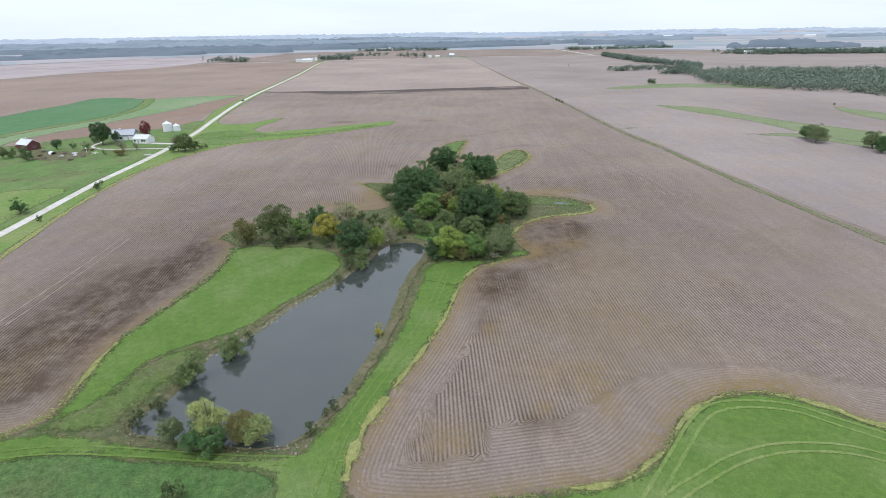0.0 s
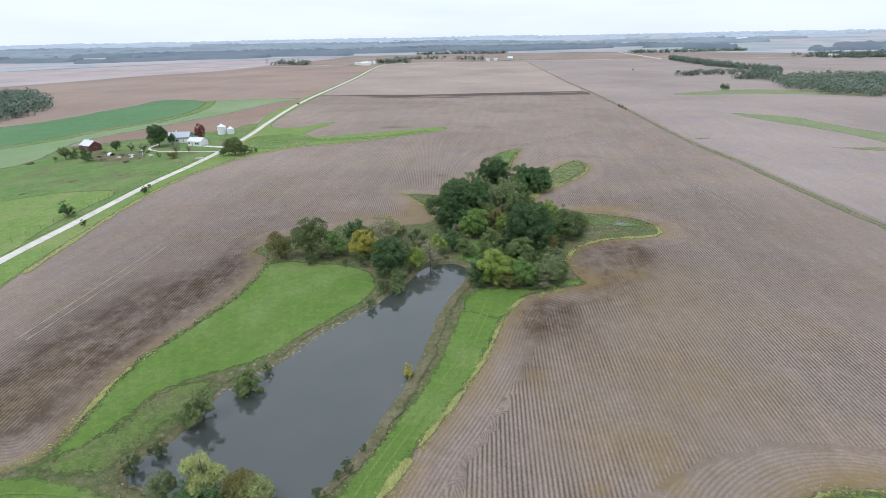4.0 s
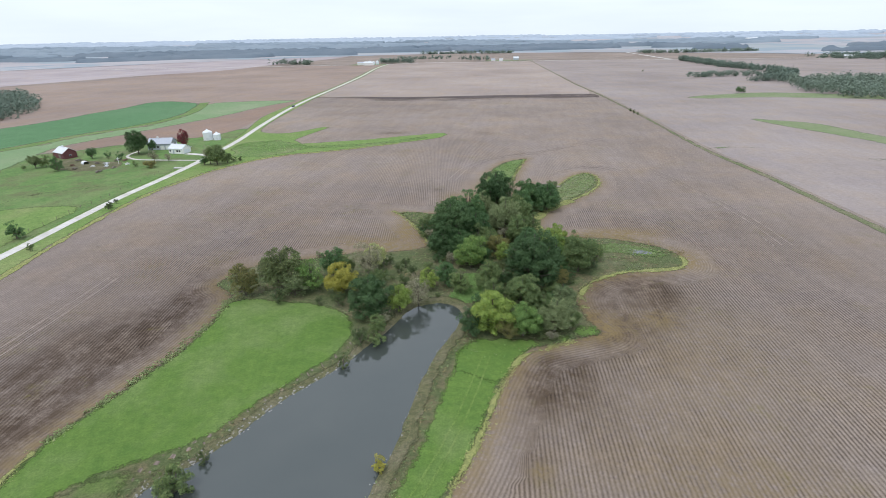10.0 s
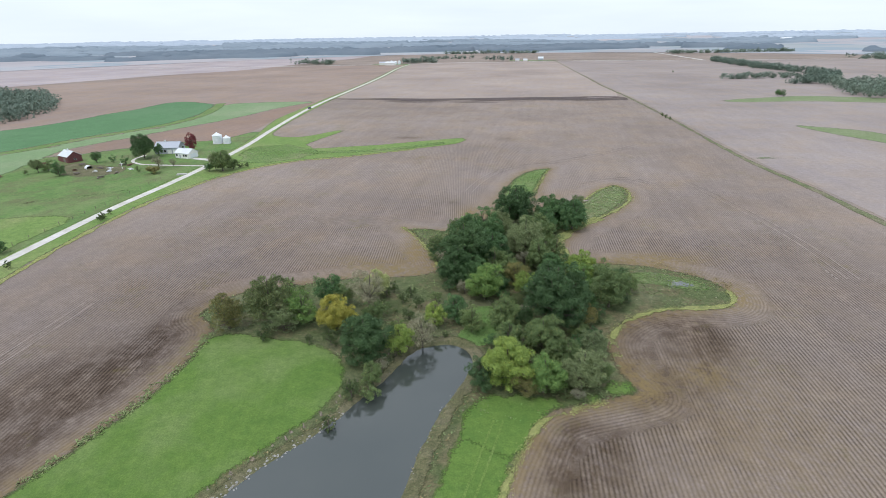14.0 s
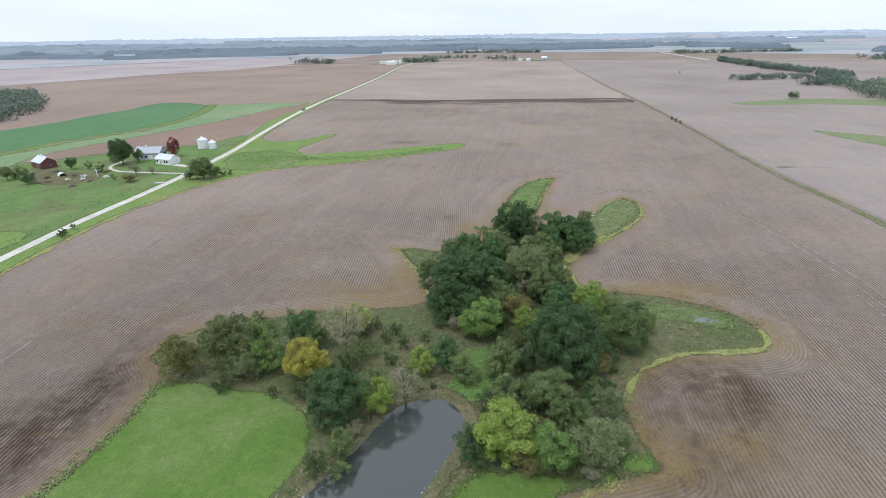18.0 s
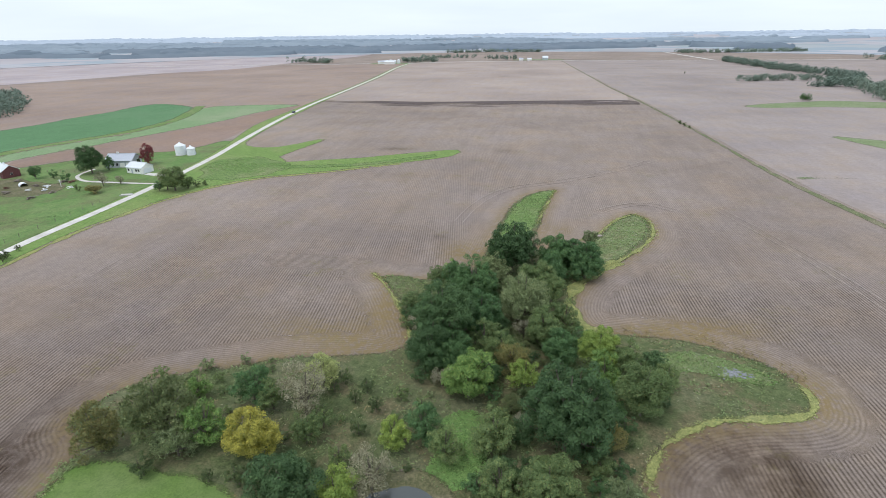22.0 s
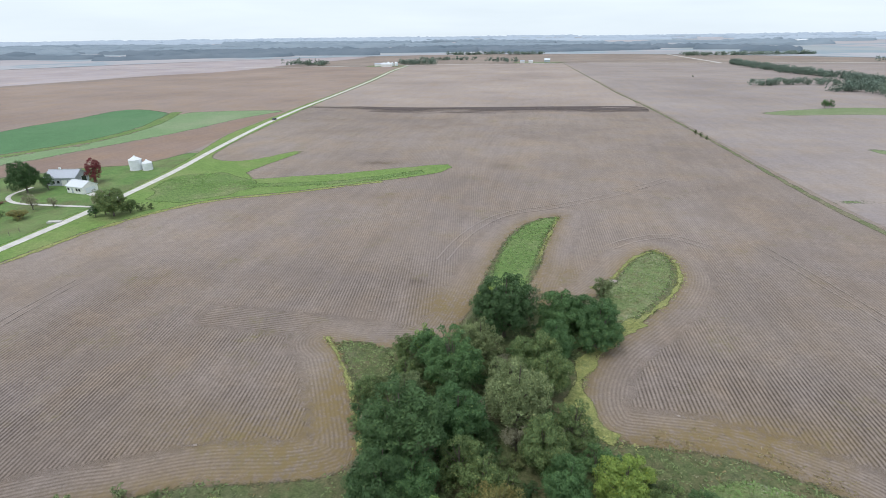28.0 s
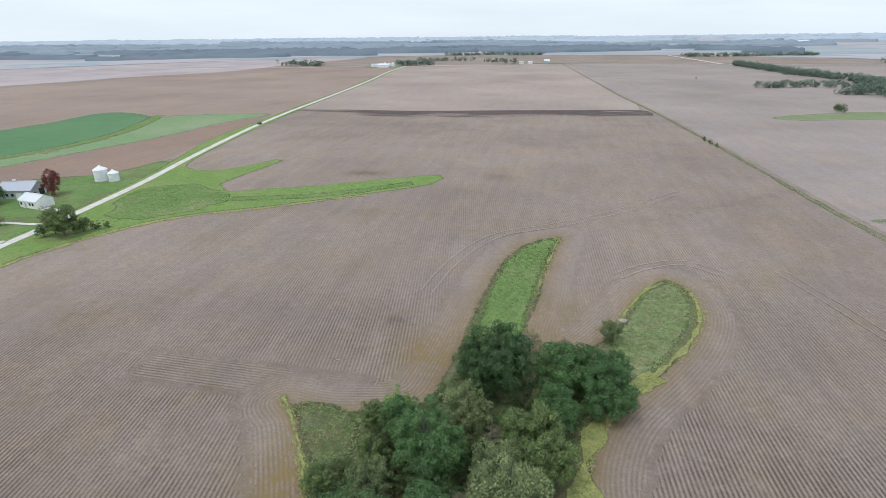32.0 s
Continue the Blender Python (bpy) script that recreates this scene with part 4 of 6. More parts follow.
# farmyard ground
sheet("yard_soil", ragged(spline([(-247, 277), (-243, 286), (-230, 284.5), (-212, 282), (-203, 277), (-204, 268), (-214, 262), (-226, 262), (-238, 268)], 3.0), 2.5, 64.0, 0.15), M["bank"], 0.09, "trampled brown ground of the farmyard", 4.0, "yard")
sheet("drain_line", ragged(ribbon([(-226, 188), (-209, 201), (-204, 221), (-195.5, 229), (-184, 237), (-174, 246)], 2.6, 3.0), 1.2, 65.0, 0.25), M["rough"], 0.09, "weedy brown drain line through the pasture", 3.0)
sheet("mown_pasture", ragged(spline([(-204, 196), (-191, 206), (-174, 210.5), (-166, 205), (-164, 188), (-160, 165), (-152, 130), (-170, 100), (-230, 120), (-225, 165)], 4.0), 1.0, 66.0, 0.2), M["verge"], 0.08, "bright green mown pasture beside the road", 6.0)

# ---- trees and shrubs ----
def blob_leaves(rng, clumps, per_area, size, spray=0.15):
    """Leaves on the skins of many small clumps: little triangles that face outward and up, some as sprays that stick out."""
    cs, ds, ss_ = [], [], []
    for c, r in clumps:
        k = max(8, int(per_area * 4 * math.pi * r * r))
        d = rng.normal(size=(k, 3))
        d /= np.linalg.norm(d, axis=1)[:, None]
        d[:, 2] = np.where(d[:, 2] < -0.4, -d[:, 2], d[:, 2])
        rad = r * (0.74 + 0.32 * rng.random(k) ** 0.7)
        cs.append(np.array(c) + d * rad[:, None] * np.array((1, 1, 0.85)))
        ds.append(d)
        ss_.append(size * (0.6 + 0.8 * rng.random(k)))
    c, d, s = np.concatenate(cs), np.concatenate(ds), np.concatenate(ss_)[:, None]
    n = d + np.array((0, 0, 0.2)) + rng.normal(size=d.shape) * 0.34
    n /= np.linalg.norm(n, axis=1)[:, None]
    a = np.cross(n, rng.normal(size=n.shape))
    a /= np.linalg.norm(a, axis=1)[:, None]
    b = np.cross(n, a)
    wide = 0.55 + 0.4 * rng.random((len(c), 1))
    v = np.stack([c + a * s, c - a * s * 0.5 + b * s * wide, c - a * s * 0.5 - b * s * wide], 1)
    out = d + np.array((0, 0, 0.25)) + rng.normal(size=d.shape) * 0.35
    side = np.cross(out, rng.normal(size=d.shape))
    side /= np.linalg.norm(side, axis=1)[:, None]
    tall = np.stack([c + out * s * 1.7, c + side * s * 0.4, c - side * s * 0.4], 1)
    pick = rng.random(len(c)) < spray
    v[pick] = tall[pick]
    return v.reshape(-1, 3), np.arange(len(c) * 3).reshape(-1, 3)


def tube(path, radii, sides=6):
    v, f = [], []
    path = np.array(path, float)
    for k, (p, r) in enumerate(zip(path, radii)):
        t = path[min(k + 1, len(path) - 1)] - path[max(k - 1, 0)]
        t /= np.linalg.norm(t)
        u = np.cross(t, (0.3, 1, 0.2))
        u /= np.linalg.norm(u)
        w = np.cross(t, u)
        for s in range(sides):
            a = 2 * math.pi * s / sides
            v.append(p + r * (u * math.cos(a) + w * math.sin(a)))
        if k:
            for s in range(sides):
                f.append(((k - 1) * sides + s, (k - 1) * sides + (s + 1) % sides, k * sides + (s + 1) % sides, k * sides + s))
    return v, f


def joined(parts):
    v, f = [], []
    for a, b in parts:
        o = len(v)
        v.extend(a)
        f.extend([tuple(i + o for i in q) for q in b])
    return v, f


def tree_meshes(seed, kind):
    """One tree form of unit size class: its crown mesh, trunk mesh, crown radius and height."""
    rng = np.random.default_rng(seed)
    R, Ht, low, nclump, area, leaf = {
        "huge": (7.5, 15.5, 0.02, 330, 13.0, 0.165), "large": (5.0, 11.0, 0.02, 190, 16.0, 0.145), "medium": (3.3, 7.4, 0.0, 96, 21.0, 0.125), "small": (1.7, 3.8, -0.04, 36, 42.0, 0.10),
        "thin": (3.3, 7.4, 0.06, 80, 14.0, 0.105), "willowy": (3.3, 7.4, 0.0, 190, 24.0, 0.125), "broad": (5.0, 11.0, 0.0, 260, 14.0, 0.150)}[kind]
    loose = kind in ("willowy", "broad")
    cz = Ht * (0.5 + low / 2)
    rz = Ht * (0.5 - low / 2)
    clumps, limbs = [], []
    lop = rng.normal(size=3) * 0.12
    lobes = [(np.array((0, 0, cz * 1.12)), 0.78), (np.array((0, 0, cz * 0.95)), 0.78)]
    ring = {"small": 4, "medium": 6, "thin": 6, "huge": 11}.get(kind, 8)
    for k in range(ring):
        a = 2 * math.pi * (k + rng.uniform(-0.3, 0.3)) / ring
        out, up = R * rng.uniform(0.40, 0.60), rng.uniform(0.55, 1.3)
        lobes.append((np.array((out * math.cos(a), out * math.sin(a), cz * up)), rng.uniform(0.36, 0.50)))
    for k in range(nclump):
        centre, part_size = lobes[k % len(lobes)]
        d = rng.normal(size=3)
        d /= np.linalg.norm(d)
        size = R * (rng.uniform(0.08, 0.17) if loose else rng.uniform(0.08, 0.165) if kind == "huge" else rng.uniform(0.12, 0.22))
        rad = np.array((R, R, rz * 1.02)) * part_size * (rng.uniform(0.86, 1.0) if k % 5 else rng.uniform(0.3, 0.7))
        p = centre + d * rad
        p[2] = max(p[2], size * 0.6)
        p[:2] *= min(1.0, (R * 1.08 - size * 0.6) / max(math.hypot(p[0], p[1]), 1e-6))
        clumps.append((p, size))
        if k % 4 == 0:
            limbs.append(p)
    v, f = blob_leaves(rng, clumps, area, leaf, 0.6 if loose else 0.3 if kind == "thin" else 0.12)
    cr = bpy.data.meshes.new("crown")
    cr.from_pydata(v.tolist(), [], f.tolist())
    cr.materials.append(LEAF["dark"])
    base = Ht * max(low, 0.06)
    parts = [tube([(0, 0, -0.4), (0.05, 0, base), (lop[0] * 1.0, lop[1] * 1.0, cz * 0.9), (lop[0] * R * 0.6, lop[1] * R * 0.6, Ht * 0.86)], (R * 0.075, R * 0.055, R * 0.035, R * 0.01), 7)]
    for p in limbs:
        s = np.array((lop[0] * 0.6, lop[1] * 0.6, base + (p[2] - base) * rng.uniform(0.25, 0.55)))
        parts.append(tube([s, (s + p) / 2 + (0, 0, -0.03 * R), p], (R * 0.028, R * 0.018, R * 0.006), 5))
    tv, tf = joined(parts)
    tr = bpy.data.meshes.new("trunk")
    tr.from_pydata([tuple(p) for p in tv], [], tf)
    tr.materials.append(M["bark"])
    return cr, tr, R, Ht


FORMS = {k: [tree_meshes(s * 13 + ord(k[0]), k) for s in range(n)] for k, n in (("huge", 3), ("large", 5), ("medium", 5), ("small", 4), ("thin", 3), ("willowy", 4), ("broad", 3))}
TREE_WORDS = {
    "deep": ("broad tree with deep blue-green summer leaves", "tree"), "dark": ("rounded tree with dark green leaves", "tree"),
    "green": ("bushy tree with fresh mid-green leaves", "tree"), "olive": ("loose olive-green tree turning in autumn", "tree"),
    "sage": ("willowy tree with grey-green leaves", "tree"), "lime": ("tree with bright yellow-green leaves", "tree"),
    "gold": ("tree turned golden yellow in autumn", "tree"), "russet": ("tree with brownish russet autumn leaves", "tree"),
    "willow": ("willow with pale yellow-green feathery leaves", "tree"), "dusky": ("broad feathery tree with dusky green leaves", "tree"),
    "plum": ("ornamental tree with dark red leaves by the house", "tree"), "bare": ("half bare tree with thin greyish leaves", "tree"),
    "shrub": ("low dark green shrub", "shrub")}
tree_rng = random.Random(4)
STAND = []


def tree(kind, x, y, r, h, where="", z=None):
    form = "thin" if kind == "bare" else ("broad" if r > 4.0 else "willowy") if kind in ("sage", "russet", "willow", "dusky") and r > 1.9 else "huge" if r > 6.2 else "large" if r > 4.0 else "medium" if r > 2.3 else "small"
    cr, tr, R, Ht = tree_rng.choice(FORMS[form])
    STAND.append((x, y, r))
    if where == " in the draw":
        r, h = r * 0.93, h * 1.06
    name, (words, cat) = ("shrub" if kind == "shrub" else "tree"), TREE_WORDS[kind]
    root = new(name)
    root.empty_display_size = 0.5
    root.matrix_world = Matrix.LocRotScale((x, y, float(height(x, y)[0]) if z is None else z), Euler((0, 0, tree_rng.uniform(0, 6.28))), (r / R, r / R, h / Ht))
    for nm, me in (("trunk", tr), ("crown", cr)):
        o = new(nm, me)
        o.parent = root
        if nm == "crown":
            o.material_slots[0].link = "OBJECT"
            o.material_slots[0].material = LEAF[kind]
    return tagged(root, words + where, cat, ("shrubs" if cat == "shrub" else "trees") + where)


for row in [
        ("dusky", -59.2, 154.4, 6.2, 13.9), ("russet", -67.5, 150.1, 4, 9.2), ("sage", -54.7, 151.9, 3.3, 7.7), ("green", -51.4, 155.4, 3.8, 8.8), ("dark", -48.9, 165.7, 3.9, 9),
        ("gold", -42.4, 154, 4.6, 10.5), ("bare", -38.4, 164.9, 4.9, 11.1), ("deep", -32.1, 144.6, 5.4, 12.1), ("shrub", -41.5, 148.2, 2.1, 5.2), ("shrub", -57.3, 147.2, 2, 4.9),
        ("shrub", -46.6, 148, 1, 3), ("lime", -25.3, 147.2, 3.4, 8), ("bare", -21.5, 151.3, 3.7, 8.5), ("lime", -20.3, 159.9, 2.8, 6.7), ("dark", -16.3, 163, 3.2, 7.5),
        ("olive", -11.7, 158.9, 2.9, 7), ("olive", -28.1, 136.4, 2.4, 5.9), ("bare", -27.6, 140.8, 1.5, 3.9), ("shrub", -31.1, 132.4, 2.1, 5.2),
]:
    tree(*row, where=" near the pond")

for row in [
        ("olive", -44.9, 165.1, 2.9, 7), ("olive", -34, 162.3, 2.3, 5.6), ("shrub", -34.6, 174.4, 1.6, 4.2), ("shrub", -29.5, 172.6, 1.6, 4.2), ("shrub", -30.8, 169.4, 1.4, 3.8),
        ("shrub", -26.3, 167.9, 1.5, 4), ("shrub", -27.4, 161.6, 1.7, 4.3), ("shrub", -35.7, 171.7, 1.5, 3.9), ("olive", -28, 154.7, 2.1, 5.2), ("green", -60, 165.2, 2.4, 5.9),
        ("olive", -35.4, 158.4, 2.7, 6.5), ("willow", -38.6, 172.6, 3.4, 7.6),
]:
    tree(*row, where=" in rough grass")

for row in [
        ("lime", -2.4, 141.4, 5.3, 11), ("green", 4.7, 139.9, 4.3, 9), ("sage", 11.8, 142.5, 4.5, 9.4), ("deep", -7.3, 139.4, 3.1, 6.9), ("olive", 4.4, 152.8, 4.7, 9.9),
        ("olive", -2.4, 152.4, 3.6, 7.7), ("olive", -4.7, 161.8, 3.9, 8.4), ("sage", 14.8, 153, 3.1, 6.9), ("russet", 1.2, 138.6, 2.8, 6.2), ("olive", 9.6, 149, 3, 6.7),
]:
    tree(*row, where=" near the pond")

for row in [
        ("deep", -6.4, 230.5, 7.6, 15.6), ("dark", -14.2, 210.4, 6.4, 13.1), ("dark", -19.5, 216.4, 4.4, 9.4), ("sage", -10.3, 221.1, 4.8, 10.2), ("sage", -1.9, 203.1, 6.6, 13.6),
        ("dark", 5.7, 233.3, 5.6, 11.7), ("dark", 13.6, 229.5, 5.5, 11.3), ("sage", 16.2, 252.1, 2.7, 6), ("bare", -0.6, 244.6, 2.8, 6.3), ("deep", -18, 189.7, 8, 16.2),
        ("deep", -19.4, 183, 5.7, 11.8), ("dark", -11.1, 197.6, 5.4, 11.2), ("olive", 3.4, 211.2, 4.6, 10.2), ("olive", 2.7, 194.1, 4.9, 10.3), ("green", -10.5, 175.1, 5.3, 10.9),
        ("olive", -5.7, 186.6, 3.7, 7.9),
]:
    tree(*row, where=" in the draw")

for row in [
        ("russet", -2.7, 182.9, 3.9, 8.3), ("lime", 13.9, 188.6, 4.6, 9.6), ("dark", 6, 187.8, 4.3, 9), ("deep", 7, 164.2, 8.3, 16.9), ("lime", -0.4, 178.1, 3.5, 7.5),
        ("olive", 20.2, 175.3, 5.2, 10.8), ("russet", 13.7, 165.4, 3.1, 6.9), ("green", 14.3, 181.1, 3.9, 8.3), ("olive", -4.3, 163.4, 3.6, 7.7), ("olive", 19.3, 186.6, 3.5, 7.6),
        ("olive", 25.6, 182.9, 2.8, 6.2), ("dark", -15.3, 184.1, 4.3, 9.1), ("olive", -9.4, 189.7, 3.8, 8.1), ("olive", 7.6, 200, 3.8, 8.5),
]:
    tree(*row, where=" in the draw")

for row in [
        ("lime", -11.4, 244, 2.7, 6), ("sage", -12.4, 228.5, 2.9, 6.4), ("bare", 6.6, 246.7, 1.6, 3.9), ("dark", 10.2, 235.1, 4.7, 9.8), ("dark", 15.6, 237.6, 3.6, 7.7),
        ("olive", -22.8, 209.9, 2.9, 6.4), ("olive", 0.7, 216.4, 5.4, 11.1), ("dark", 4.8, 223, 4.5, 9.9), ("sage", -3.7, 208.6, 4.5, 9.5), ("deep", -12.9, 205.3, 4, 8.5),
        ("sage", -21.6, 204.1, 3.6, 7.7),
]:
    tree(*row, where=" in the draw")

for row in [
        ("willow", -41.6, 66.1, 3.6, 10), ("dark", -43, 63.2, 2.4, 5.6), ("sage", -47.7, 64.9, 2.3, 5.7), ("dark", -39.9, 62.9, 2.4, 5.6), ("russet", -36.6, 66.2, 2.7, 7.0),
        ("willow", -33.8, 65.8, 2.9, 6.9), ("olive", -52.7, 81.3, 3.3, 7.7), ("olive", -47.8, 90.1, 2.9, 6.8), ("shrub", -46.6, 96.4, 1.1, 3.2), ("shrub", -56.5, 69.3, 1.7, 4.3),
        ("shrub", -54.5, 73.1, 1.6, 4.3), ("gold", -18, 98.2, 1.5, 4), ("shrub", -21.1, 77.4, 0.7, 2.4), ("shrub", -22.4, 73.1, 1.1, 3.2), ("shrub", -23.5, 71.3, 0.8, 2.5),
        ("shrub", -24.9, 66.9, 1.2, 3.4), ("shrub", -41.3, 53.2, 2, 5.1), ("olive", -27.4, 132.7, 2.1, 5.2), ("shrub", -32.2, 124.1, 1.5, 4),
]:
    tree(*row, where=" on the pond bank")

for row in [
        ("deep", -211.8, 300.5, 5.8, 15), ("dark", -206.3, 305.2, 2.5, 8.2), ("plum", -195.2, 318.5, 3.7, 11.6), ("olive", -152.5, 281.5, 5.6, 11.5),
        ("bare", -156.5, 282, 3.6, 10.5), ("olive", -149.3, 285.6, 2.8, 6), ("shrub", -147.2, 288.6, 1.9, 3.8), ("shrub", -144.8, 291, 1.6, 3.2), ("dark", -158.5, 279.5, 2.4, 4.8), ("dark", -230.6, 288, 2.9, 6.9),
        ("dark", -222.2, 289.6, 2, 5.1), ("dark", -211.6, 286.1, 2.3, 5.6), ("sage", -244.6, 266.2, 3.3, 7.7), ("olive", -241.3, 269, 2.7, 6.6), ("dark", -228.1, 262.3, 3.2, 7.5),
        ("olive", -246, 260.9, 1.3, 3.6), ("bare", -188.4, 281.9, 3, 7.2), ("olive", -193.6, 273.7, 1.6, 4.2), ("russet", -184, 272.5, 3.2, 4.2), ("shrub", -157.1, 214.8, 1, 3),
        ("shrub", -154.5, 207.5, 1.4, 3.7), ("bare", -182.7, 285.4, 2, 4.9),
]:
    tree(*row, where=" by the farm")

for row in [
        ("dark", -162.4, 175.8, 2.8, 6.8), ("shrub", -148.6, 167.2, 1.2, 3.3), ("shrub", -155.3, 209.4, 1.4, 3.8), ("shrub", 89.4, 475.7, 1.2, 3.3), ("shrub", 89.8, 463.5, 1.4, 3.7),
        ("shrub", 91, 455.8, 1.1, 3.2), ("dark", 219.9, 613.4, 2.9, 7), ("dark", 224.5, 616.7, 2.7, 6.4), ("dark", 224.6, 612.2, 2.1, 5.1), ("shrub", 192.1, 930.6, 1.4, 3.7),
]:
    tree(*row, where=" beside the road")

for row in [
        ("sage", 205, 297, 6.4, 11.6), ("dark", 205.6, 306.8, 4.4, 8.5), ("sage", 224.9, 281, 5.8, 10.5), ("dark", 222, 270.4, 4.4, 10), ("shrub", 300.4, 425.7, 1.1, 3.2),
        ("shrub", 89.2, 472.9, 1, 2.9),
]:
    tree(*row, where=" out in the stubble")

for row in [
        ("green", -22.2, 220.6, 3.3, 7.4), ("olive", -25.4, 218, 3.0, 6.6)]:
    tree(*row, where=" in the draw")

# undergrowth and smaller trees that close the wood
WOOD = spline([
    (-24, 186), (-29.5, 199), (-28, 212), (-20, 221), (-14.5, 233), (-12, 246), (-3, 244), (5, 244), (13, 246), (16.5, 240), (11.5, 230), (6.0, 219), (5.0, 208),
    (9.0, 200), (20, 193), (27, 186), (25, 177), (18, 168), (15, 155), (17, 143), (10, 138), (-1, 137.5), (-7.5, 140), (-7.5, 150), (-5.5, 160), (-12, 172), (-21, 178)], 3.0)
fill_rng = random.Random(11)
tries = np.array([(fill_rng.uniform(-31, 29), fill_rng.uniform(136, 250)) for k in range(3600)])
GLADE = spline([(-16, 157), (-15, 169), (-7, 173.5), (-5, 168), (-5.4, 157), (-10, 152)], 3.0)
for x, y in tries[inside(tries, WOOD) & ~inside(tries, GLADE)].tolist():
    r = fill_rng.choice((1.4, 1.7, 2.2, 2.6, 3.0))
    if any(math.hypot(x - a, y - b) < 0.60 * (c + r) for a, b, c in STAND):
        continue
    # mostly dark leaf kinds: their colour adds to the shade between the crowns
    tree(fill_rng.choice(("deep", "shrub", "olive", "dark", "shrub", "dusky", "deep", "shrub", "dusky", "bare")), x, y, r, r * fill_rng.uniform(1.45, 1.85), " in the draw")
tries = np.array([(fill_rng.uniform(-74, -16), fill_rng.uniform(148, 178)) for k in range(900)])
tries = tries[inside(tries, GRASS) & ~inside(tries, WEST_MOWN) & (signed(tries, POND, 20) > 1.5)]
for x, y in tries.tolist():
    r = fill_rng.choice((0.8, 1.0, 1.3, 1.7))
    if any(math.hypot(x - a, y - b) < 0.9 * (c + r) + (1.2 if c < 2 else 0) for a, b, c in STAND) or fill_rng.random() > 0.24:
        continue
    tree(fill_rng.choice(("shrub", "olive", "sage", "olive", "dark")), x, y, r, r * 2.1, " in rough grass")


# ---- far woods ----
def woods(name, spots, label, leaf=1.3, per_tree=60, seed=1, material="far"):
    """Many far trees as one mesh: spots of x, y, crown radius, height."""
    rng = np.random.default_rng(seed)
    clumps = []
    for x, y, r, h in spots:
        z = float(hills(np.array([x]), np.array([y]))[0])
        for k in range(4):
            clumps.append(((x + rng.normal() * r * 0.4, y + rng.normal() * r * 0.4, z + h * rng.uniform(0.25, 0.7)), min(r * rng.uniform(0.45, 0.7), h * 0.45)))
    cs = np.array([c for c, _ in clumps])
    rs = np.array([r for _, r in clumps])
    n = max(4, per_tree // 4)
    d = rng.normal(size=(len(cs), n, 3))
    d /= np.linalg.norm(d, axis=2)[..., None]
    p = (cs[:, None] + d * rs[:, None, None] * (0.75 + 0.3 * rng.random((len(cs), n, 1)))).reshape(-1, 3)
    nn = (d + (0, 0, 0.4) + rng.normal(size=d.shape) * 0.4).reshape(-1, 3)
    nn /= np.linalg.norm(nn, axis=1)[:, None]
    a = np.cross(nn, rng.normal(size=nn.shape))
    a /= np.linalg.norm(a, axis=1)[:, None]
    b = np.cross(nn, a)
    s = (leaf * (0.6 + 0.8 * rng.random((len(p), 1)))) * np.repeat(rs / 2.2, n)[:, None] ** 0.5
    v = np.stack([p + a * s * 0.6, p - a * s * 0.3 + b * s * 0.5, p - a * s * 0.3 - b * s * 0.5], 1).reshape(-1, 3)
    i = np.arange(len(p))[:, None] * 3
    me = bpy.data.meshes.new(name)
    me.from_pydata(v.tolist(), [], (i + np.arange(3)).tolist())
    me.materials.append(LEAF[material])
    return tagged(new(name, me), label, "woods", kind="stuff")


def spots_in(poly, spacing, r, h, seed):
    rng = np.random.default_rng(seed)
    o = np.array(poly, float)
    lo, hi = o.min(0), o.max(0)
    gx, gy = np.meshgrid(np.arange(lo[0], hi[0], spacing), np.arange(lo[1], hi[1], spacing))
    q = np.stack([gx.ravel(), gy.ravel()], 1) + rng.normal(size=(gx.size, 2)) * spacing * 0.3
    q = q[inside(q, o)]
    return [(x, y, r * rng.uniform(0.7, 1.25), h * rng.uniform(0.7, 1.2)) for x, y in q]


def spots_on(line, width, spacing, r, h, seed, thin=0.0):
    rng = np.random.default_rng(seed)
    out = []
    for x, y in spline(line, spacing, False):
        for k in range(max(1, int(width / spacing))):
            if rng.random() > thin:
                out.append((x + rng.normal() * width * 0.35, y + rng.normal() * width * 0.35, r * rng.uniform(0.6, 1.3), h * rng.uniform(0.6, 1.3)))
    return out


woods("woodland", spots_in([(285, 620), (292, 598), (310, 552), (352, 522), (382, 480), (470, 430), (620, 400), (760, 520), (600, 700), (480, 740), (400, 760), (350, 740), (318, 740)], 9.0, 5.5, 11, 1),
      "dense green woodland beyond the stubble, greyed by painted haze", 1.15, 108, 2)
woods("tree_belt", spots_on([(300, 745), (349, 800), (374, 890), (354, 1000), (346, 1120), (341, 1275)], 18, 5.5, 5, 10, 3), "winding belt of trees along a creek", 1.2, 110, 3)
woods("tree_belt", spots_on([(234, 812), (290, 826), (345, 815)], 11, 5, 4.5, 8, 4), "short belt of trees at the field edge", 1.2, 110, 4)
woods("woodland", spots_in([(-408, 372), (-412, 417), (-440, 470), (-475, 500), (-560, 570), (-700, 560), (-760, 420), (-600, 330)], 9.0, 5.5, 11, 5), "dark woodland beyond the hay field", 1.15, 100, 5)
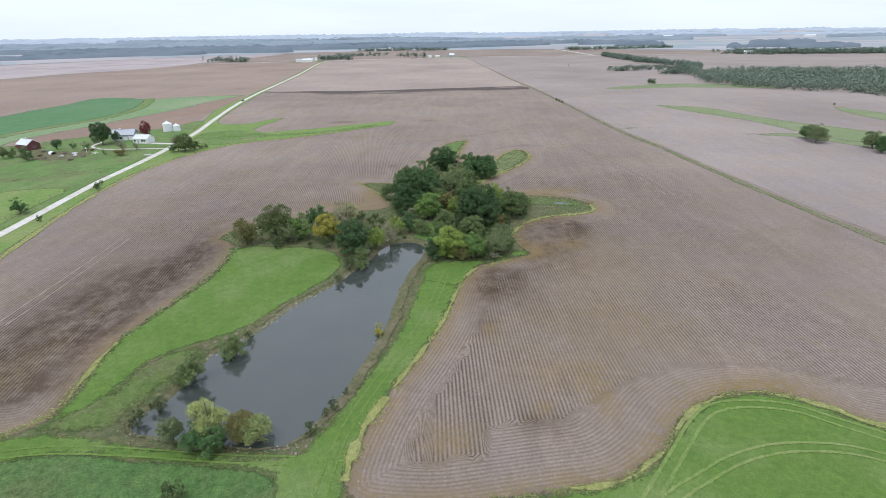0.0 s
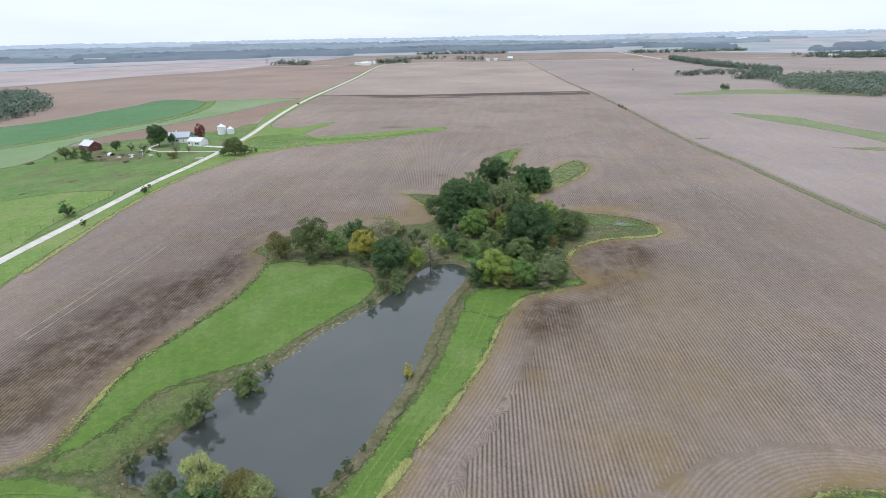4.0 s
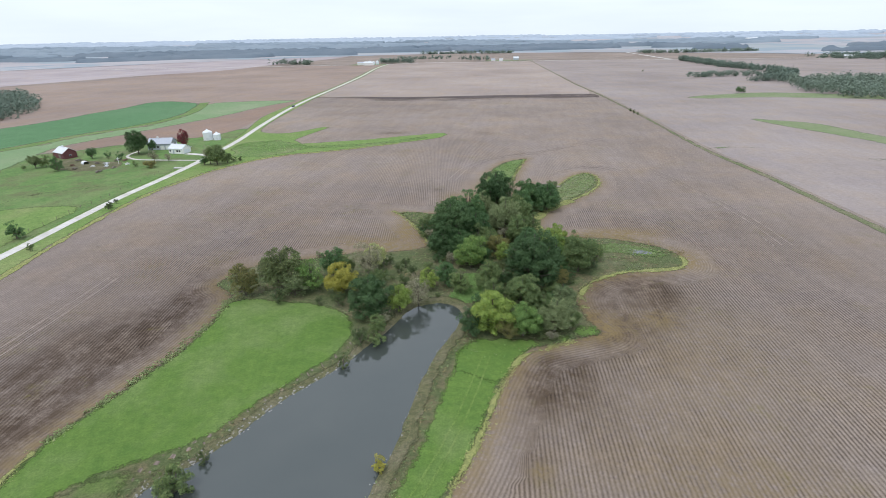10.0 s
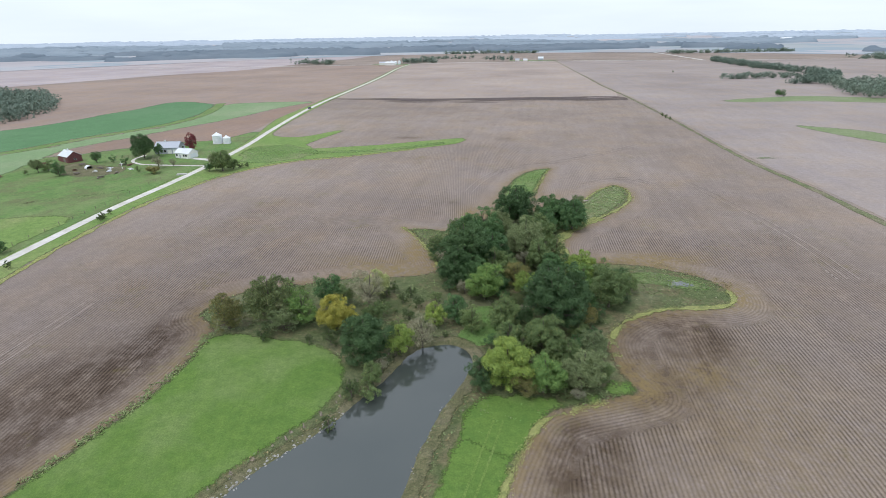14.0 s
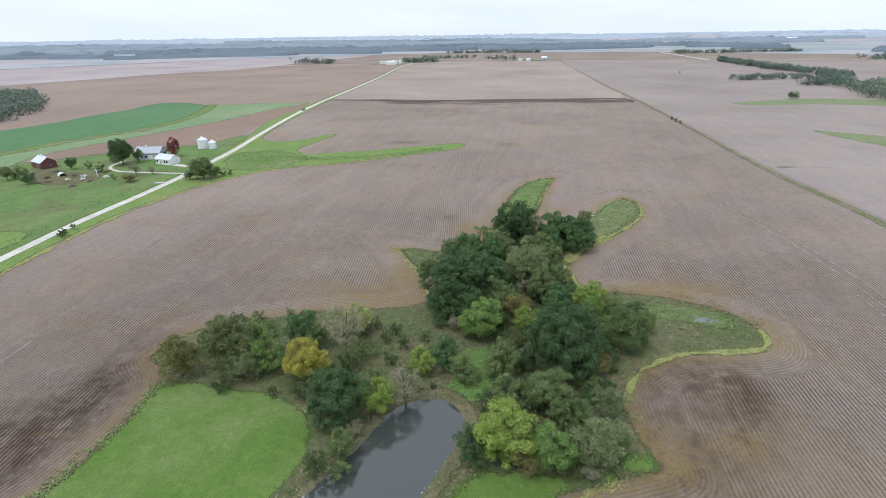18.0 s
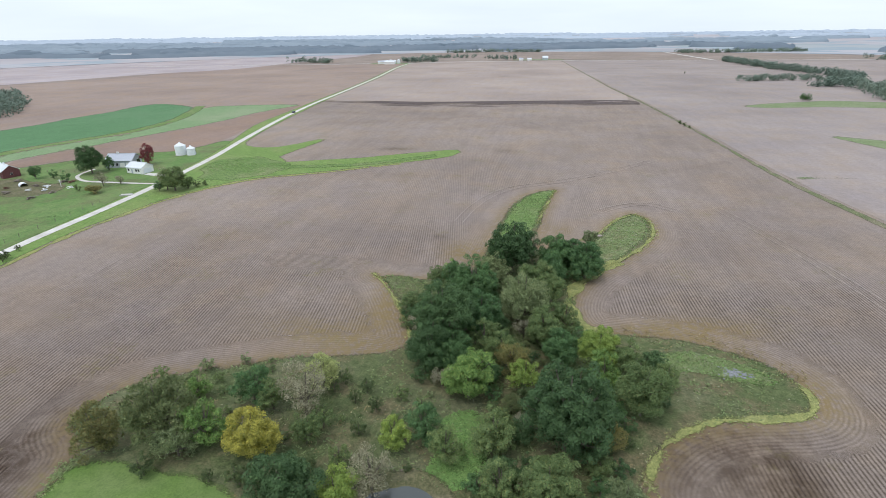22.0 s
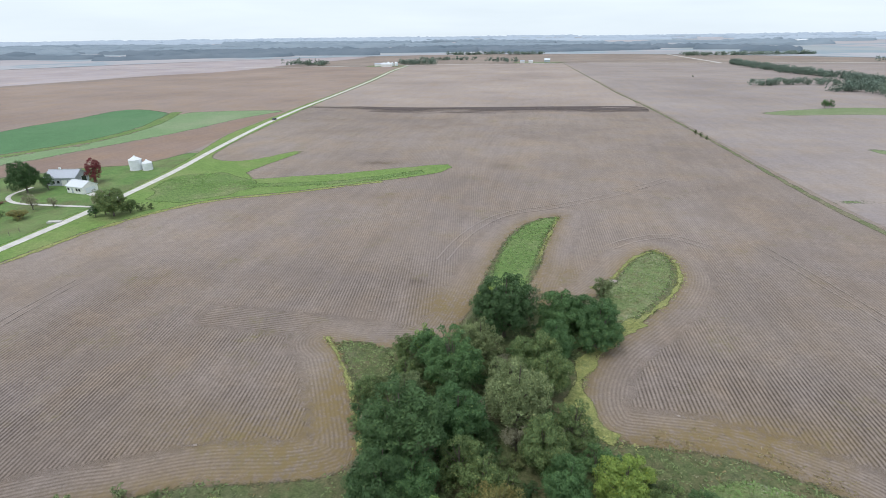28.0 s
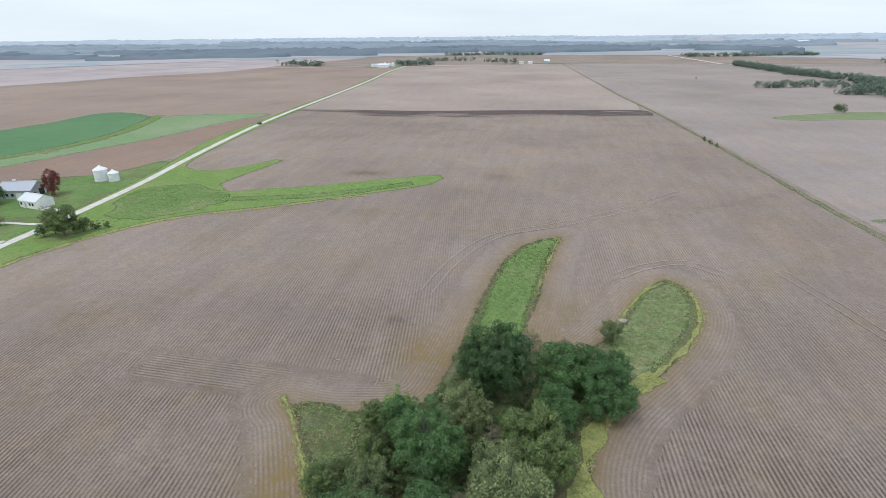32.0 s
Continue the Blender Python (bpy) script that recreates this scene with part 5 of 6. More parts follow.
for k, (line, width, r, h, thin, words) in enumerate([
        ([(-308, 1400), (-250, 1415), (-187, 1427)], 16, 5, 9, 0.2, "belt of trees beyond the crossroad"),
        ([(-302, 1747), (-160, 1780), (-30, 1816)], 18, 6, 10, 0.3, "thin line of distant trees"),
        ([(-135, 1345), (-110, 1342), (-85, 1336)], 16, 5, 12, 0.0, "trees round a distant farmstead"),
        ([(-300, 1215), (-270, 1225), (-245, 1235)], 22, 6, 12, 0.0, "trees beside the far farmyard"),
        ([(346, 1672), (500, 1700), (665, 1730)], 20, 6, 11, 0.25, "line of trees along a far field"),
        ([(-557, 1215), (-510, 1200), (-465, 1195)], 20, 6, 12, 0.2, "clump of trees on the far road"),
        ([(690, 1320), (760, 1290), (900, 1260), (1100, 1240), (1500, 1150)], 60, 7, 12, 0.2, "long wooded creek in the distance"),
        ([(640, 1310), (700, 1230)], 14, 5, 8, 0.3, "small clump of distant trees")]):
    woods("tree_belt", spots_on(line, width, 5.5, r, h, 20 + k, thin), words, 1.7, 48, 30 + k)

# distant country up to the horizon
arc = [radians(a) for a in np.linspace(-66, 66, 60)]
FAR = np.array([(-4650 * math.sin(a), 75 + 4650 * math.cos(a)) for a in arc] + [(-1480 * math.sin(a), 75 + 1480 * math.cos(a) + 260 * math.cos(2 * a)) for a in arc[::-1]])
# the haze over this sheet is part of its colours
sheet("distant_country", FAR, M["distance"], 0.5, "patchwork of fields and woods towards the horizon, haze painted into its colours", 75.0, "backdrop")


def canopy(name, belts, label, material, seed):
    """Far woods as closed, humped canopies: belts of line, width and height."""
    verts, faces = [], []
    for k, (line, width, tall) in enumerate(belts):
        p = spline(line, 16.0, False)
        t = np.gradient(p, axis=0)
        nrm = np.stack([-t[:, 1], t[:, 0]], 1) / np.linalg.norm(t, axis=1)[:, None]
        across = np.array((-0.5, -0.42, -0.2, 0.05, 0.25, 0.42, 0.5))
        base = len(verts)
        for i, (q, m) in enumerate(zip(p, nrm)):
            taper = min(1.0, 0.25 + 0.25 * min(i, len(p) - 1 - i))
            w = width * taper * (0.75 + 0.7 * noise.noise((q[0] * 0.006, q[1] * 0.006, seed + k)))
            for j, u in enumerate(across):
                x, y = q + m * u * w
                up = (0.0, 0.7, 1.0, 1.0, 1.0, 0.7, 0.0)[j] * tall * (0.0 if i in (0, len(p) - 1) else 1.0) * (0.95 + 0.75 * noise.noise((x * 0.035, y * 0.035, seed)))
                verts.append((x, y, float(hills(np.array([x]), np.array([y]))[0]) + up))
        n = len(across)
        for i in range(len(p) - 1):
            for j in range(n - 1):
                a = base + i * n + j
                faces.append((a, a + 1, a + n + 1, a + n))
    me = bpy.data.meshes.new(name)
    me.from_pydata(verts, [], faces)
    me.materials.append(LEAF[material])
    me.polygons.foreach_set("use_smooth", [True] * len(me.polygons))
    return tagged(new(name, me), label, "woods", kind="stuff")


far_rng = random.Random(21)
belts = []
for k in range(250):
    bearing = radians(far_rng.uniform(-58, 58))
    dist = 1750 + 2900 * far_rng.random() ** 0.75
    dense = 0.95 if bearing > radians(-4) else 0.5 if bearing > radians(-22) else 0.22
    if far_rng.random() > dense:
        continue
    x, y = -dist * math.sin(bearing), 75 + dist * math.cos(bearing)
    length, width = far_rng.uniform(120, 800), far_rng.uniform(30, 150)
    t = radians(far_rng.choice((7, 7, -12, 25))) + far_rng.uniform(-0.15, 0.15)
    belts.append(([(x - length / 2 * math.cos(t), y - length / 2 * math.sin(t)), (x, y + far_rng.uniform(-30, 30)), (x + length / 2 * math.cos(t), y + length / 2 * math.sin(t))], width, far_rng.uniform(9, 15)))
belts += [
    ([(-2200, 2000), (-1500, 1950), (-1250, 1800), (-900, 1790), (-660, 1820)], 170, 11), ([(-640, 2300), (-472, 2460), (0, 2580), (292, 2660)], 190, 11),
    ([(534, 2710), (900, 2850), (1260, 2990)], 90, 10), ([(-2600, 2500), (-1700, 2700), (-900, 2900), (-200, 3100)], 260, 11), ([(-3000, 3100), (-1800, 3400), (-600, 3600), (700, 3700)], 230, 11),
    ([(-3200, 3400), (-1500, 4200), (0, 4500), (1500, 4350), (3300, 3300)], 160, 10), ([(1500, 3200), (2300, 2900), (3000, 2300)], 60, 9), ([(-1300, 2150), (-800, 2120), (-350, 2200), (150, 2230)], 120, 11)]
# each distance band takes its own step of painted haze
for lo, hi, shade, words in ((0, 2500, "hazy", "woods and tree belts of the far country, blued by painted haze"), (2500, 3500, "hazier", "distant woods with paler haze painted into their colour"), (3500, 9999, "farthest", "farthest woods along the horizon, palest with painted haze")):
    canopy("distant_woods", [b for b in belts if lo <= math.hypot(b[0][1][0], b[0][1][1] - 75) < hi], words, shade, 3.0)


# ---- farmyard ----
def part(name, bm, material, parent, label=""):
    me = bpy.data.meshes.new(name)
    bm.to_mesh(me)
    bm.free()
    me.materials.append(material)
    ob = new(name, me)
    ob.parent = parent
    if label:
        ob["label"] = label
    return ob


def add_box(bm, x0, x1, y0, y1, z0, z1):
    v = [bm.verts.new(p) for p in ((x0, y0, z0), (x1, y0, z0), (x1, y1, z0), (x0, y1, z0), (x0, y0, z1), (x1, y0, z1), (x1, y1, z1), (x0, y1, z1))]
    for q in ((0, 3, 2, 1), (4, 5, 6, 7), (0, 1, 5, 4), (1, 2, 6, 5), (2, 3, 7, 6), (3, 0, 4, 7)):
        bm.faces.new([v[i] for i in q])


def block(name, dims, material, parent, label=""):
    bm = bmesh.new()
    add_box(bm, *dims)
    return part(name, bm, material, parent, label)


def root_at(name, x, y, turn, label, category, z=None, group=""):
    e = new(name)
    e.matrix_world = pose(x, y, float(height(x, y)[0]) if z is None else z, 0, 0, turn)
    return tagged(e, label, category, group)


def opening(name, parent, side, at, z0, w, h, half_l, half_d, material, frame_material, label=""):
    """A door or window set proud of a wall; side: s, n, e, w; at: place along that wall."""
    def flat(u0, u1, o0, o1, a, b):
        return {"s": (u0, u1, -half_d - o1, -half_d - o0, a, b), "n": (u0, u1, half_d + o0, half_d + o1, a, b),
                "e": (half_l + o0, half_l + o1, u0, u1, a, b), "w": (-half_l - o1, -half_l - o0, u0, u1, a, b)}[side]
    bm = bmesh.new()
    t = 0.1
    for d in ((at - w / 2 - t, at - w / 2, 0.0, 0.06, z0, z0 + h + t), (at + w / 2, at + w / 2 + t, 0.0, 0.06, z0, z0 + h + t), (at - w / 2, at + w / 2, 0.0, 0.06, z0 + h, z0 + h + t)):
        add_box(bm, *flat(*d))
    fr = part(name, bm, frame_material, parent, label)
    block("pane" if "window" in name else "leaf", flat(at - w / 2, at + w / 2, 0.0, 0.035, z0, z0 + h), material, fr)
    return fr


def gable_building(root, length, depth, eave, ridge, wall, roof, ribs=0.9, over=0.35):
    """Walls with two gables, a thick two-sided roof with standing ribs, ridge cap; the ridge runs along x."""
    l, d = length / 2, depth / 2
    bm = bmesh.new()
    prof = [(-d, 0), (d, 0), (d, eave), (0, ridge), (-d, eave)]
    a = [bm.verts.new((-l, y, z)) for y, z in prof]
    b = [bm.verts.new((l, y, z)) for y, z in prof]
    bm.faces.new(a)
    bm.faces.new(b[::-1])
    for i in range(5):
        bm.faces.new((a[i], b[i], b[(i + 1) % 5], a[(i + 1) % 5]))
    bmesh.ops.recalc_face_normals(bm, faces=bm.faces)
    part("wall", bm, wall, root)
    slope = (ridge - eave) / d
    for s in (-1, 1):
        bm = bmesh.new()
        out, low = d + over, eave - slope * over
        pts = [(-l - over, s * out, low + 0.04), (l + over, s * out, low + 0.04), (l + over, 0, ridge + 0.04), (-l - over, 0, ridge + 0.04)]
        v = [bm.verts.new(p) for p in pts] + [bm.verts.new((x, y, z + 0.14)) for x, y, z in pts]
        for q in ((0, 1, 2, 3), (4, 5, 6, 7), (0, 1, 5, 4), (1, 2, 6, 5), (2, 3, 7, 6), (3, 0, 4, 7)):
            bm.faces.new([v[i] for i in q])
        bmesh.ops.recalc_face_normals(bm, faces=bm.faces)
        rf = part("roof", bm, roof, root)
        bm = bmesh.new()
        x = -l
        while x < l:
            p = [(x, s * out, low + 0.18), (x + 0.05, s * out, low + 0.18), (x + 0.05, 0, ridge + 0.18), (x, 0, ridge + 0.18)]
            q = [bm.verts.new(c) for c in p] + [bm.verts.new((c[0], c[1], c[2] + 0.05)) for c in p]
            for i in ((4, 5, 6, 7), (0, 1, 5, 4), (1, 2, 6, 5), (3, 0, 4, 7)):
                bm.faces.new([q[j] for j in i])
            x += ribs
        part("rib", bm, roof, rf)
    block("ridge_cap", (-l - over, l + over, -0.22, 0.22, ridge + 0.12, ridge + 0.26), roof, root)


house = root_at("farmhouse", -207.4, 316.0, 14, "long grey farmhouse with a grey-blue metal roof", "house")
gable_building(house, 13, 9.5, 3.4, 5.9, M["grey_siding"], M["grey_roof"])
for at, w in ((1.6, 2.2), (4.6, 2.2)):
    opening("garage_door", house, "s", at, 0.05, w, 2.2, 6.5, 4.75, M["white_paint"], M["white_paint"], "white garage door")
for at in (-5.2, -3.0, -0.9):
    opening("window", house, "s", at, 1.0, 1.2, 1.2, 6.5, 4.75, M["glass_dark"], M["white_paint"])
opening("barn_door", house, "e", 1.2, 0.05, 3.2, 2.9, 6.5, 4.75, M["glass_dark"], M["white_paint"], "dark sliding door in the gable")
opening("window", house, "e", -2.6, 1.0, 1.1, 1.2, 6.5, 4.75, M["glass_dark"], M["white_paint"])
block("cupola", (-2.4, -1.6, -0.4, 0.4, 5.9, 6.9), M["white_paint"], house, "small white roof cupola")

annex = root_at("white_house", -189.6, 305.8, -9, "white farm building with a pale metal roof", "house")
gable_building(annex, 9.5, 6.6, 2.9, 4.7, M["white_paint"], M["pale_roof"])
for at in (-3.6, 1.2, 2.8):
    opening("window", annex, "s", at, 1.1, 1.1, 1.1, 4.75, 3.3, M["glass_dark"], M["white_paint"])
opening("door", annex, "s", -1.4, 0.05, 1.0, 2.05, 4.75, 3.3, M["grey_siding"], M["white_paint"])
opening("garage_door", annex, "e", 0.0, 0.05, 4.2, 2.3, 4.75, 3.3, M["pale_roof"], M["white_paint"], "pale garage door")
opening("window", annex, "w", -1.6, 1.1, 1.0, 1.1, 4.75, 3.3, M["glass_dark"], M["white_paint"])

barn = root_at("barn", -249.0, 290.3, -22, "old dark red barn with a white metal roof", "barn")
gable_building(barn, 10.0, 7.0, 3.3, 5.6, M["red_paint"], M["pale_roof"])
opening("barn_door", barn, "s", 1.0, 0.05, 2.6, 2.6, 5.0, 3.5, M["wood"], M["red_paint"], "weathered sliding barn door")
opening("window", barn, "e", 0.0, 1.2, 0.9, 0.9, 5.0, 3.5, M["glass_dark"], M["white_paint"])
block("ventilator", (-1.0, -0.4, -0.3, 0.3, 5.6, 6.6), M["galvanised"], barn, "metal roof ventilator")
bm = bmesh.new()
v = [bm.verts.new(p) for p in ((-7.6, -3.2, 0), (-5.0, -3.2, 0), (-5.0, 3.2, 0), (-7.6, 3.2, 0), (-7.6, -3.2, 1.9), (-5.0, -3.2, 2.9), (-5.0, 3.2, 2.9), (-7.6, 3.2, 1.9))]
for q in ((0, 1, 2, 3), (4, 5, 6, 7), (0, 1, 5, 4), (1, 2, 6, 5), (2, 3, 7, 6), (3, 0, 4, 7)):
    bm.faces.new([v[i] for i in q])
bmesh.ops.recalc_face_normals(bm, faces=bm.faces)
part("lean_to", bm, M["rust"], barn, "rusty lean-to shed")


def grain_bin(x, y, radius, wall, roof_h):
    root = root_at("grain_bin", x, y, 20, "white corrugated steel grain bin with a conical roof", "grain bin", group="grain bins by the farm")
    n = 40
    bm = bmesh.new()
    rings = []
    k = int(wall / 0.3)
    for i in range(k * 2 + 1):
        r = radius + (0.035 if i % 2 else 0.0)
        rings.append([bm.verts.new((r * math.cos(2 * math.pi * s / n), r * math.sin(2 * math.pi * s / n), wall * i / (2 * k))) for s in range(n)])
    for a, b in zip(rings, rings[1:]):
        for s in range(n):
            bm.faces.new((a[s], a[(s + 1) % n], b[(s + 1) % n], b[s]))
    part("wall", bm, M["galvanised"], root)
    bm = bmesh.new()
    low = [bm.verts.new(((radius + 0.15) * math.cos(2 * math.pi * s / n), (radius + 0.15) * math.sin(2 * math.pi * s / n), wall - 0.03 + (0.05 if s % 2 else 0))) for s in range(n)]
    top = [bm.verts.new((0.4 * math.cos(2 * math.pi * s / n), 0.4 * math.sin(2 * math.pi * s / n), wall + roof_h)) for s in range(n)]
    for s in range(n):
        bm.faces.new((low[s], low[(s + 1) % n], top[(s + 1) % n], top[s]))
    bm.faces.new(top)
    rf = part("roof", bm, M["galvanised"], root)
    bm = bmesh.new()
    bmesh.ops.create_cone(bm, cap_ends=True, segments=16, radius1=0.45, radius2=0.38, depth=0.35, matrix=Matrix.Translation((0, 0, wall + roof_h + 0.15)))
    part("cap", bm, M["galvanised"], rf)
    bm = bmesh.new()
    for i in range(int(wall / 0.35)):
        add_box(bm, radius + 0.06, radius + 0.14, -0.22, 0.22, 0.4 + i * 0.35, 0.44 + i * 0.35)
    for s in (-0.24, 0.2):
        add_box(bm, radius + 0.05, radius + 0.13, s, s + 0.04, 0.2, wall)
    part("ladder", bm, M["grey_siding"], root)
    block("door", (-radius * 0.3, radius * 0.3, -radius - 0.09, -radius - 0.01, 0.5, 1.7), M["pale_roof"], root)
    bm = bmesh.new()
    bmesh.ops.create_cone(bm, cap_ends=True, segments=32, radius1=radius + 0.4, radius2=radius + 0.35, depth=0.5, matrix=Matrix.Translation((0, 0, -0.2)))
    part("pad", bm, M["concrete"], root, "concrete foundation pad")


grain_bin(-193.4, 341.0, 2.8, 4.9, 1.5)
grain_bin(-187.6, 341.6, 2.2, 3.4, 1.2)

# ---- weeds, tufts, stones ----
def tuft_mesh(name, pts, sizes, material, label, blades=4, seed=5, spread=0.5, category="weeds"):
    """Upright tapering blades in small bunches, one mesh of stuff."""
    rng = np.random.default_rng(seed)
    pts = np.asarray(pts, float)
    n = len(pts)
    z = height(pts[:, 0], pts[:, 1])
    base = np.repeat(np.stack([pts[:, 0], pts[:, 1], z], 1), blades, 0)
    s = np.repeat(np.asarray(sizes, float), blades) * (0.6 + 0.7 * rng.random(n * blades))
    ang = rng.random(n * blades) * 2 * math.pi
    base[:, :2] += rng.normal(size=(n * blades, 2)) * (s * spread)[:, None]
    side = np.stack([np.cos(ang), np.sin(ang), 0 * ang], 1) * (s * 0.42)[:, None]
    lean = rng.normal(size=(n * blades, 3)) * (s * 0.85)[:, None]
    lean[:, 2] = s * 0.55
    tip = base + lean
    mid_p = base + lean * 0.55
    v = np.stack([base - side * 0.6, base + side * 0.6, mid_p + side, tip, mid_p - side], 1).reshape(-1, 3)
    i = np.arange(n * blades)[:, None] * 5
    me = bpy.data.meshes.new(name)
    me.from_pydata(v.tolist(), [], (i + np.arange(5)).tolist())
    me.materials.append(material)
    return tagged(new(name, me), label, category, kind="stuff")


def scatter(poly, count, seed, keep=None):
    rng = np.random.default_rng(seed)
    lo, hi = poly.min(0), poly.max(0)
    q = lo + (hi - lo) * rng.random((count, 2))
    q = q[inside(q, poly)]
    return q if keep is None else q[keep(q)]


def clumped(q, freq, cut, seed):
    """Keeps the points where a slow noise is high, so that they stand in drifts."""
    return q[np.array([noise.noise((x * freq, y * freq, seed)) + 0.35 * noise.noise((x * freq * 4, y * freq * 4, seed)) > cut for x, y in q])]


W_LEAF = {
    "weed": leaf_material("weed_leaves", (0.235, 0.300, 0.130), (0.160, 0.212, 0.092), (0.335, 0.345, 0.175)),
    "lush": leaf_material("lush_weed_leaves", (0.225, 0.385, 0.120), (0.165, 0.300, 0.090), (0.330, 0.440, 0.170)),
    "straw": leaf_material("pale_seed_heads", (0.40, 0.40, 0.28), (0.28, 0.29, 0.18), (0.47, 0.46, 0.35)),
    "foxtail": leaf_material("yellow_foxtail_heads", (0.37, 0.385, 0.16), (0.29, 0.32, 0.12), (0.43, 0.43, 0.21)),
    "brown": leaf_material("brown_weed_stems", (0.36, 0.29, 0.15), (0.25, 0.20, 0.10), (0.42, 0.34, 0.18))}

DRAW = spline(GRASS_WEST[11:] + GRASS_NORTH + GRASS_EAST[:18] + [(-8, 134), (-9, 150), (-14, 155), (-22, 154), (-34, 140), (-46, 148.5), (-68, 148.5)], 3.0)
q = scatter(DRAW, 30000, 1, lambda a: signed(a, POND, 12) > 0.5)
tuft_mesh("weeds", clumped(q, 0.07, -0.12, 3.0), np.full(len(clumped(q, 0.07, -0.12, 3.0)), 0.32), W_LEAF["weed"], "tall grey-green weeds in the uncut draw", 4, 6)
q = scatter(DRAW, 9000, 2)
q = clumped(q, 0.09, 0.16, 9.0)
tuft_mesh("seed_heads", q, np.full(len(q), 0.17), W_LEAF["straw"], "pale dry seed heads among the weeds", 4, 7)
q = scatter(DRAW, 6000, 3)
q = clumped(q, 0.08, 0.18, 19.0)
tuft_mesh("brown_weeds", q, np.full(len(q), 0.28), W_LEAF["brown"], "brown dead weed stems in the draw", 4, 8)
lq = np.concatenate([scatter(o, (4200, 1400, 2600, 200, 60, 4200)[k], 30 + k) for k, o in enumerate(lush)])
tuft_mesh("lush_weeds", lq, np.full(len(lq), 0.24), W_LEAF["lush"], "lush green weeds on the grassy fingers", 4, 9)
gq = np.concatenate([scatter(lush[k], n, 50 + k) for k, n in ((1, 1800), (2, 2000), (3, 900))])
tuft_mesh("weeds", gq, np.full(len(gq), 0.3), W_LEAF["weed"], "grey-green weeds on the grassy fingers", 4, 19)
fq = np.concatenate([scatter(lush[k], n, 60 + k) for k, n in ((1, 3600), (2, 1800), (0, 700))])
fq = clumped(fq, 0.15, 0.0, 4.0)
tuft_mesh("seed_heads", fq, np.full(len(fq), 0.24), W_LEAF["straw"], "whitish weeds gone to seed", 4, 10)

WATERWAY_WEEDS = [spline([(-166, 322), (-158, 306), (-146, 297), (-135, 306), (-122, 320), (-126, 332), (-146, 342), (-160, 336)], 3.0), ribbon([(-126, 327), (-104, 334), (-80, 345), (-56, 363)], 6.5, 4.0)]
wq = np.concatenate([scatter(o, n, 90 + k) for k, (o, n) in enumerate(zip(WATERWAY_WEEDS, (5200, 4200)))])
wq = clumped(wq, 0.06, -0.05, 12.0)
tuft_mesh("lush_weeds", wq, np.full(len(wq), 0.38), W_LEAF["lush"], "dark rank weeds along the waterway", 4, 29)
EDGE_RNG = np.random.default_rng(77)


def edge_tufts(points, width, per_m, material, label, size=0.5, seed=1):
    line = spline(points, 0.4 / per_m, False)
    t = np.gradient(line, axis=0)
    nrm = np.stack([-t[:, 1], t[:, 0]], 1) / np.maximum(np.linalg.norm(t, axis=1), 1e-6)[:, None]
    q = line + nrm * (EDGE_RNG.normal(size=(len(line), 1)) * width * 0.36)
    q = q + EDGE_RNG.normal(size=q.shape) * 0.2
    q = clumped(q, 0.2, -0.12, 3.0 + seed)
    tuft_mesh("foxtail", q, size * EDGE_RNG.uniform(0.5, 1.2, len(q)), material, label, 4, seed, 0.5, "grass")


for k, (pts, width, per_m) in enumerate([
        ([(51.2, 190), (51.6, 184.5), (49.8, 180.9), (45.4, 178.6), (35, 176.3), (27.2, 172.3), (22, 166.4), (19.4, 160.5), (19.4, 154)], 1.8, 14),
        ([(34, 284.6), (38, 280), (38.4, 270), (36, 261), (31.5, 252.5), (24.2, 242.6), (14.7, 230), (10.4, 219.5), (9.6, 210.5), (12.6, 203.6), (20, 201.8)], 1.7, 12),
        ([(14, 257), (20, 263.5), (26.4, 276.5), (30.5, 281.3), (33.8, 284.4)], 1.0, 9),
        ([(16, 139), (9, 134.6), (4.4, 131.4), (0.3, 121), (-1.9, 110), (-5, 98.9), (-8.8, 88.2), (-12.5, 79.2)], 1.2, 11),
        ([(-13.4, 77), (-15.8, 70), (-17.1, 63), (-17.4, 57)], 2.4, 22),
        ([(5, 54), (14.3, 55.4), (24, 57.2), (31, 61.4), (35.6, 66.2), (40.4, 71.6), (47.2, 76.1), (55, 77.6), (61, 76.3), (66.4, 73), (70, 69.8), (78, 67)], 1.3, 12),
        ([(-78, 65), (-73.5, 70), (-73.2, 75), (-74.1, 80.5), (-75.2, 88), (-75.4, 94)], 1.4, 12),
        ([(-45, 223.2), (-40.4, 217.5), (-35.4, 210.4), (-30.2, 201.6), (-26.2, 193)], 1.2, 10),
        ([(5.8, 309.8), (4.2, 299), (2.2, 287), (-0.6, 270)], 1.0, 9)]):
    edge_tufts(pts, width, per_m, W_LEAF["foxtail"], "yellow foxtail along the stubble edge", 0.2, 100 + k)
edge_tufts([(-75.2, 96), (-73, 108), (-71.2, 116), (-69.2, 126), (-69.5, 139), (-71, 147)], 1.4, 9, W_LEAF["weed"], "uncut grass strip beside the dark stubble", 0.28, 140)
edge_tufts([(10, 202.5), (22, 203), (33, 203), (45, 198.5), (52, 190)], 5.0, 9, W_LEAF["brown"], "brown weedy edge of the stubble", 0.2, 141)

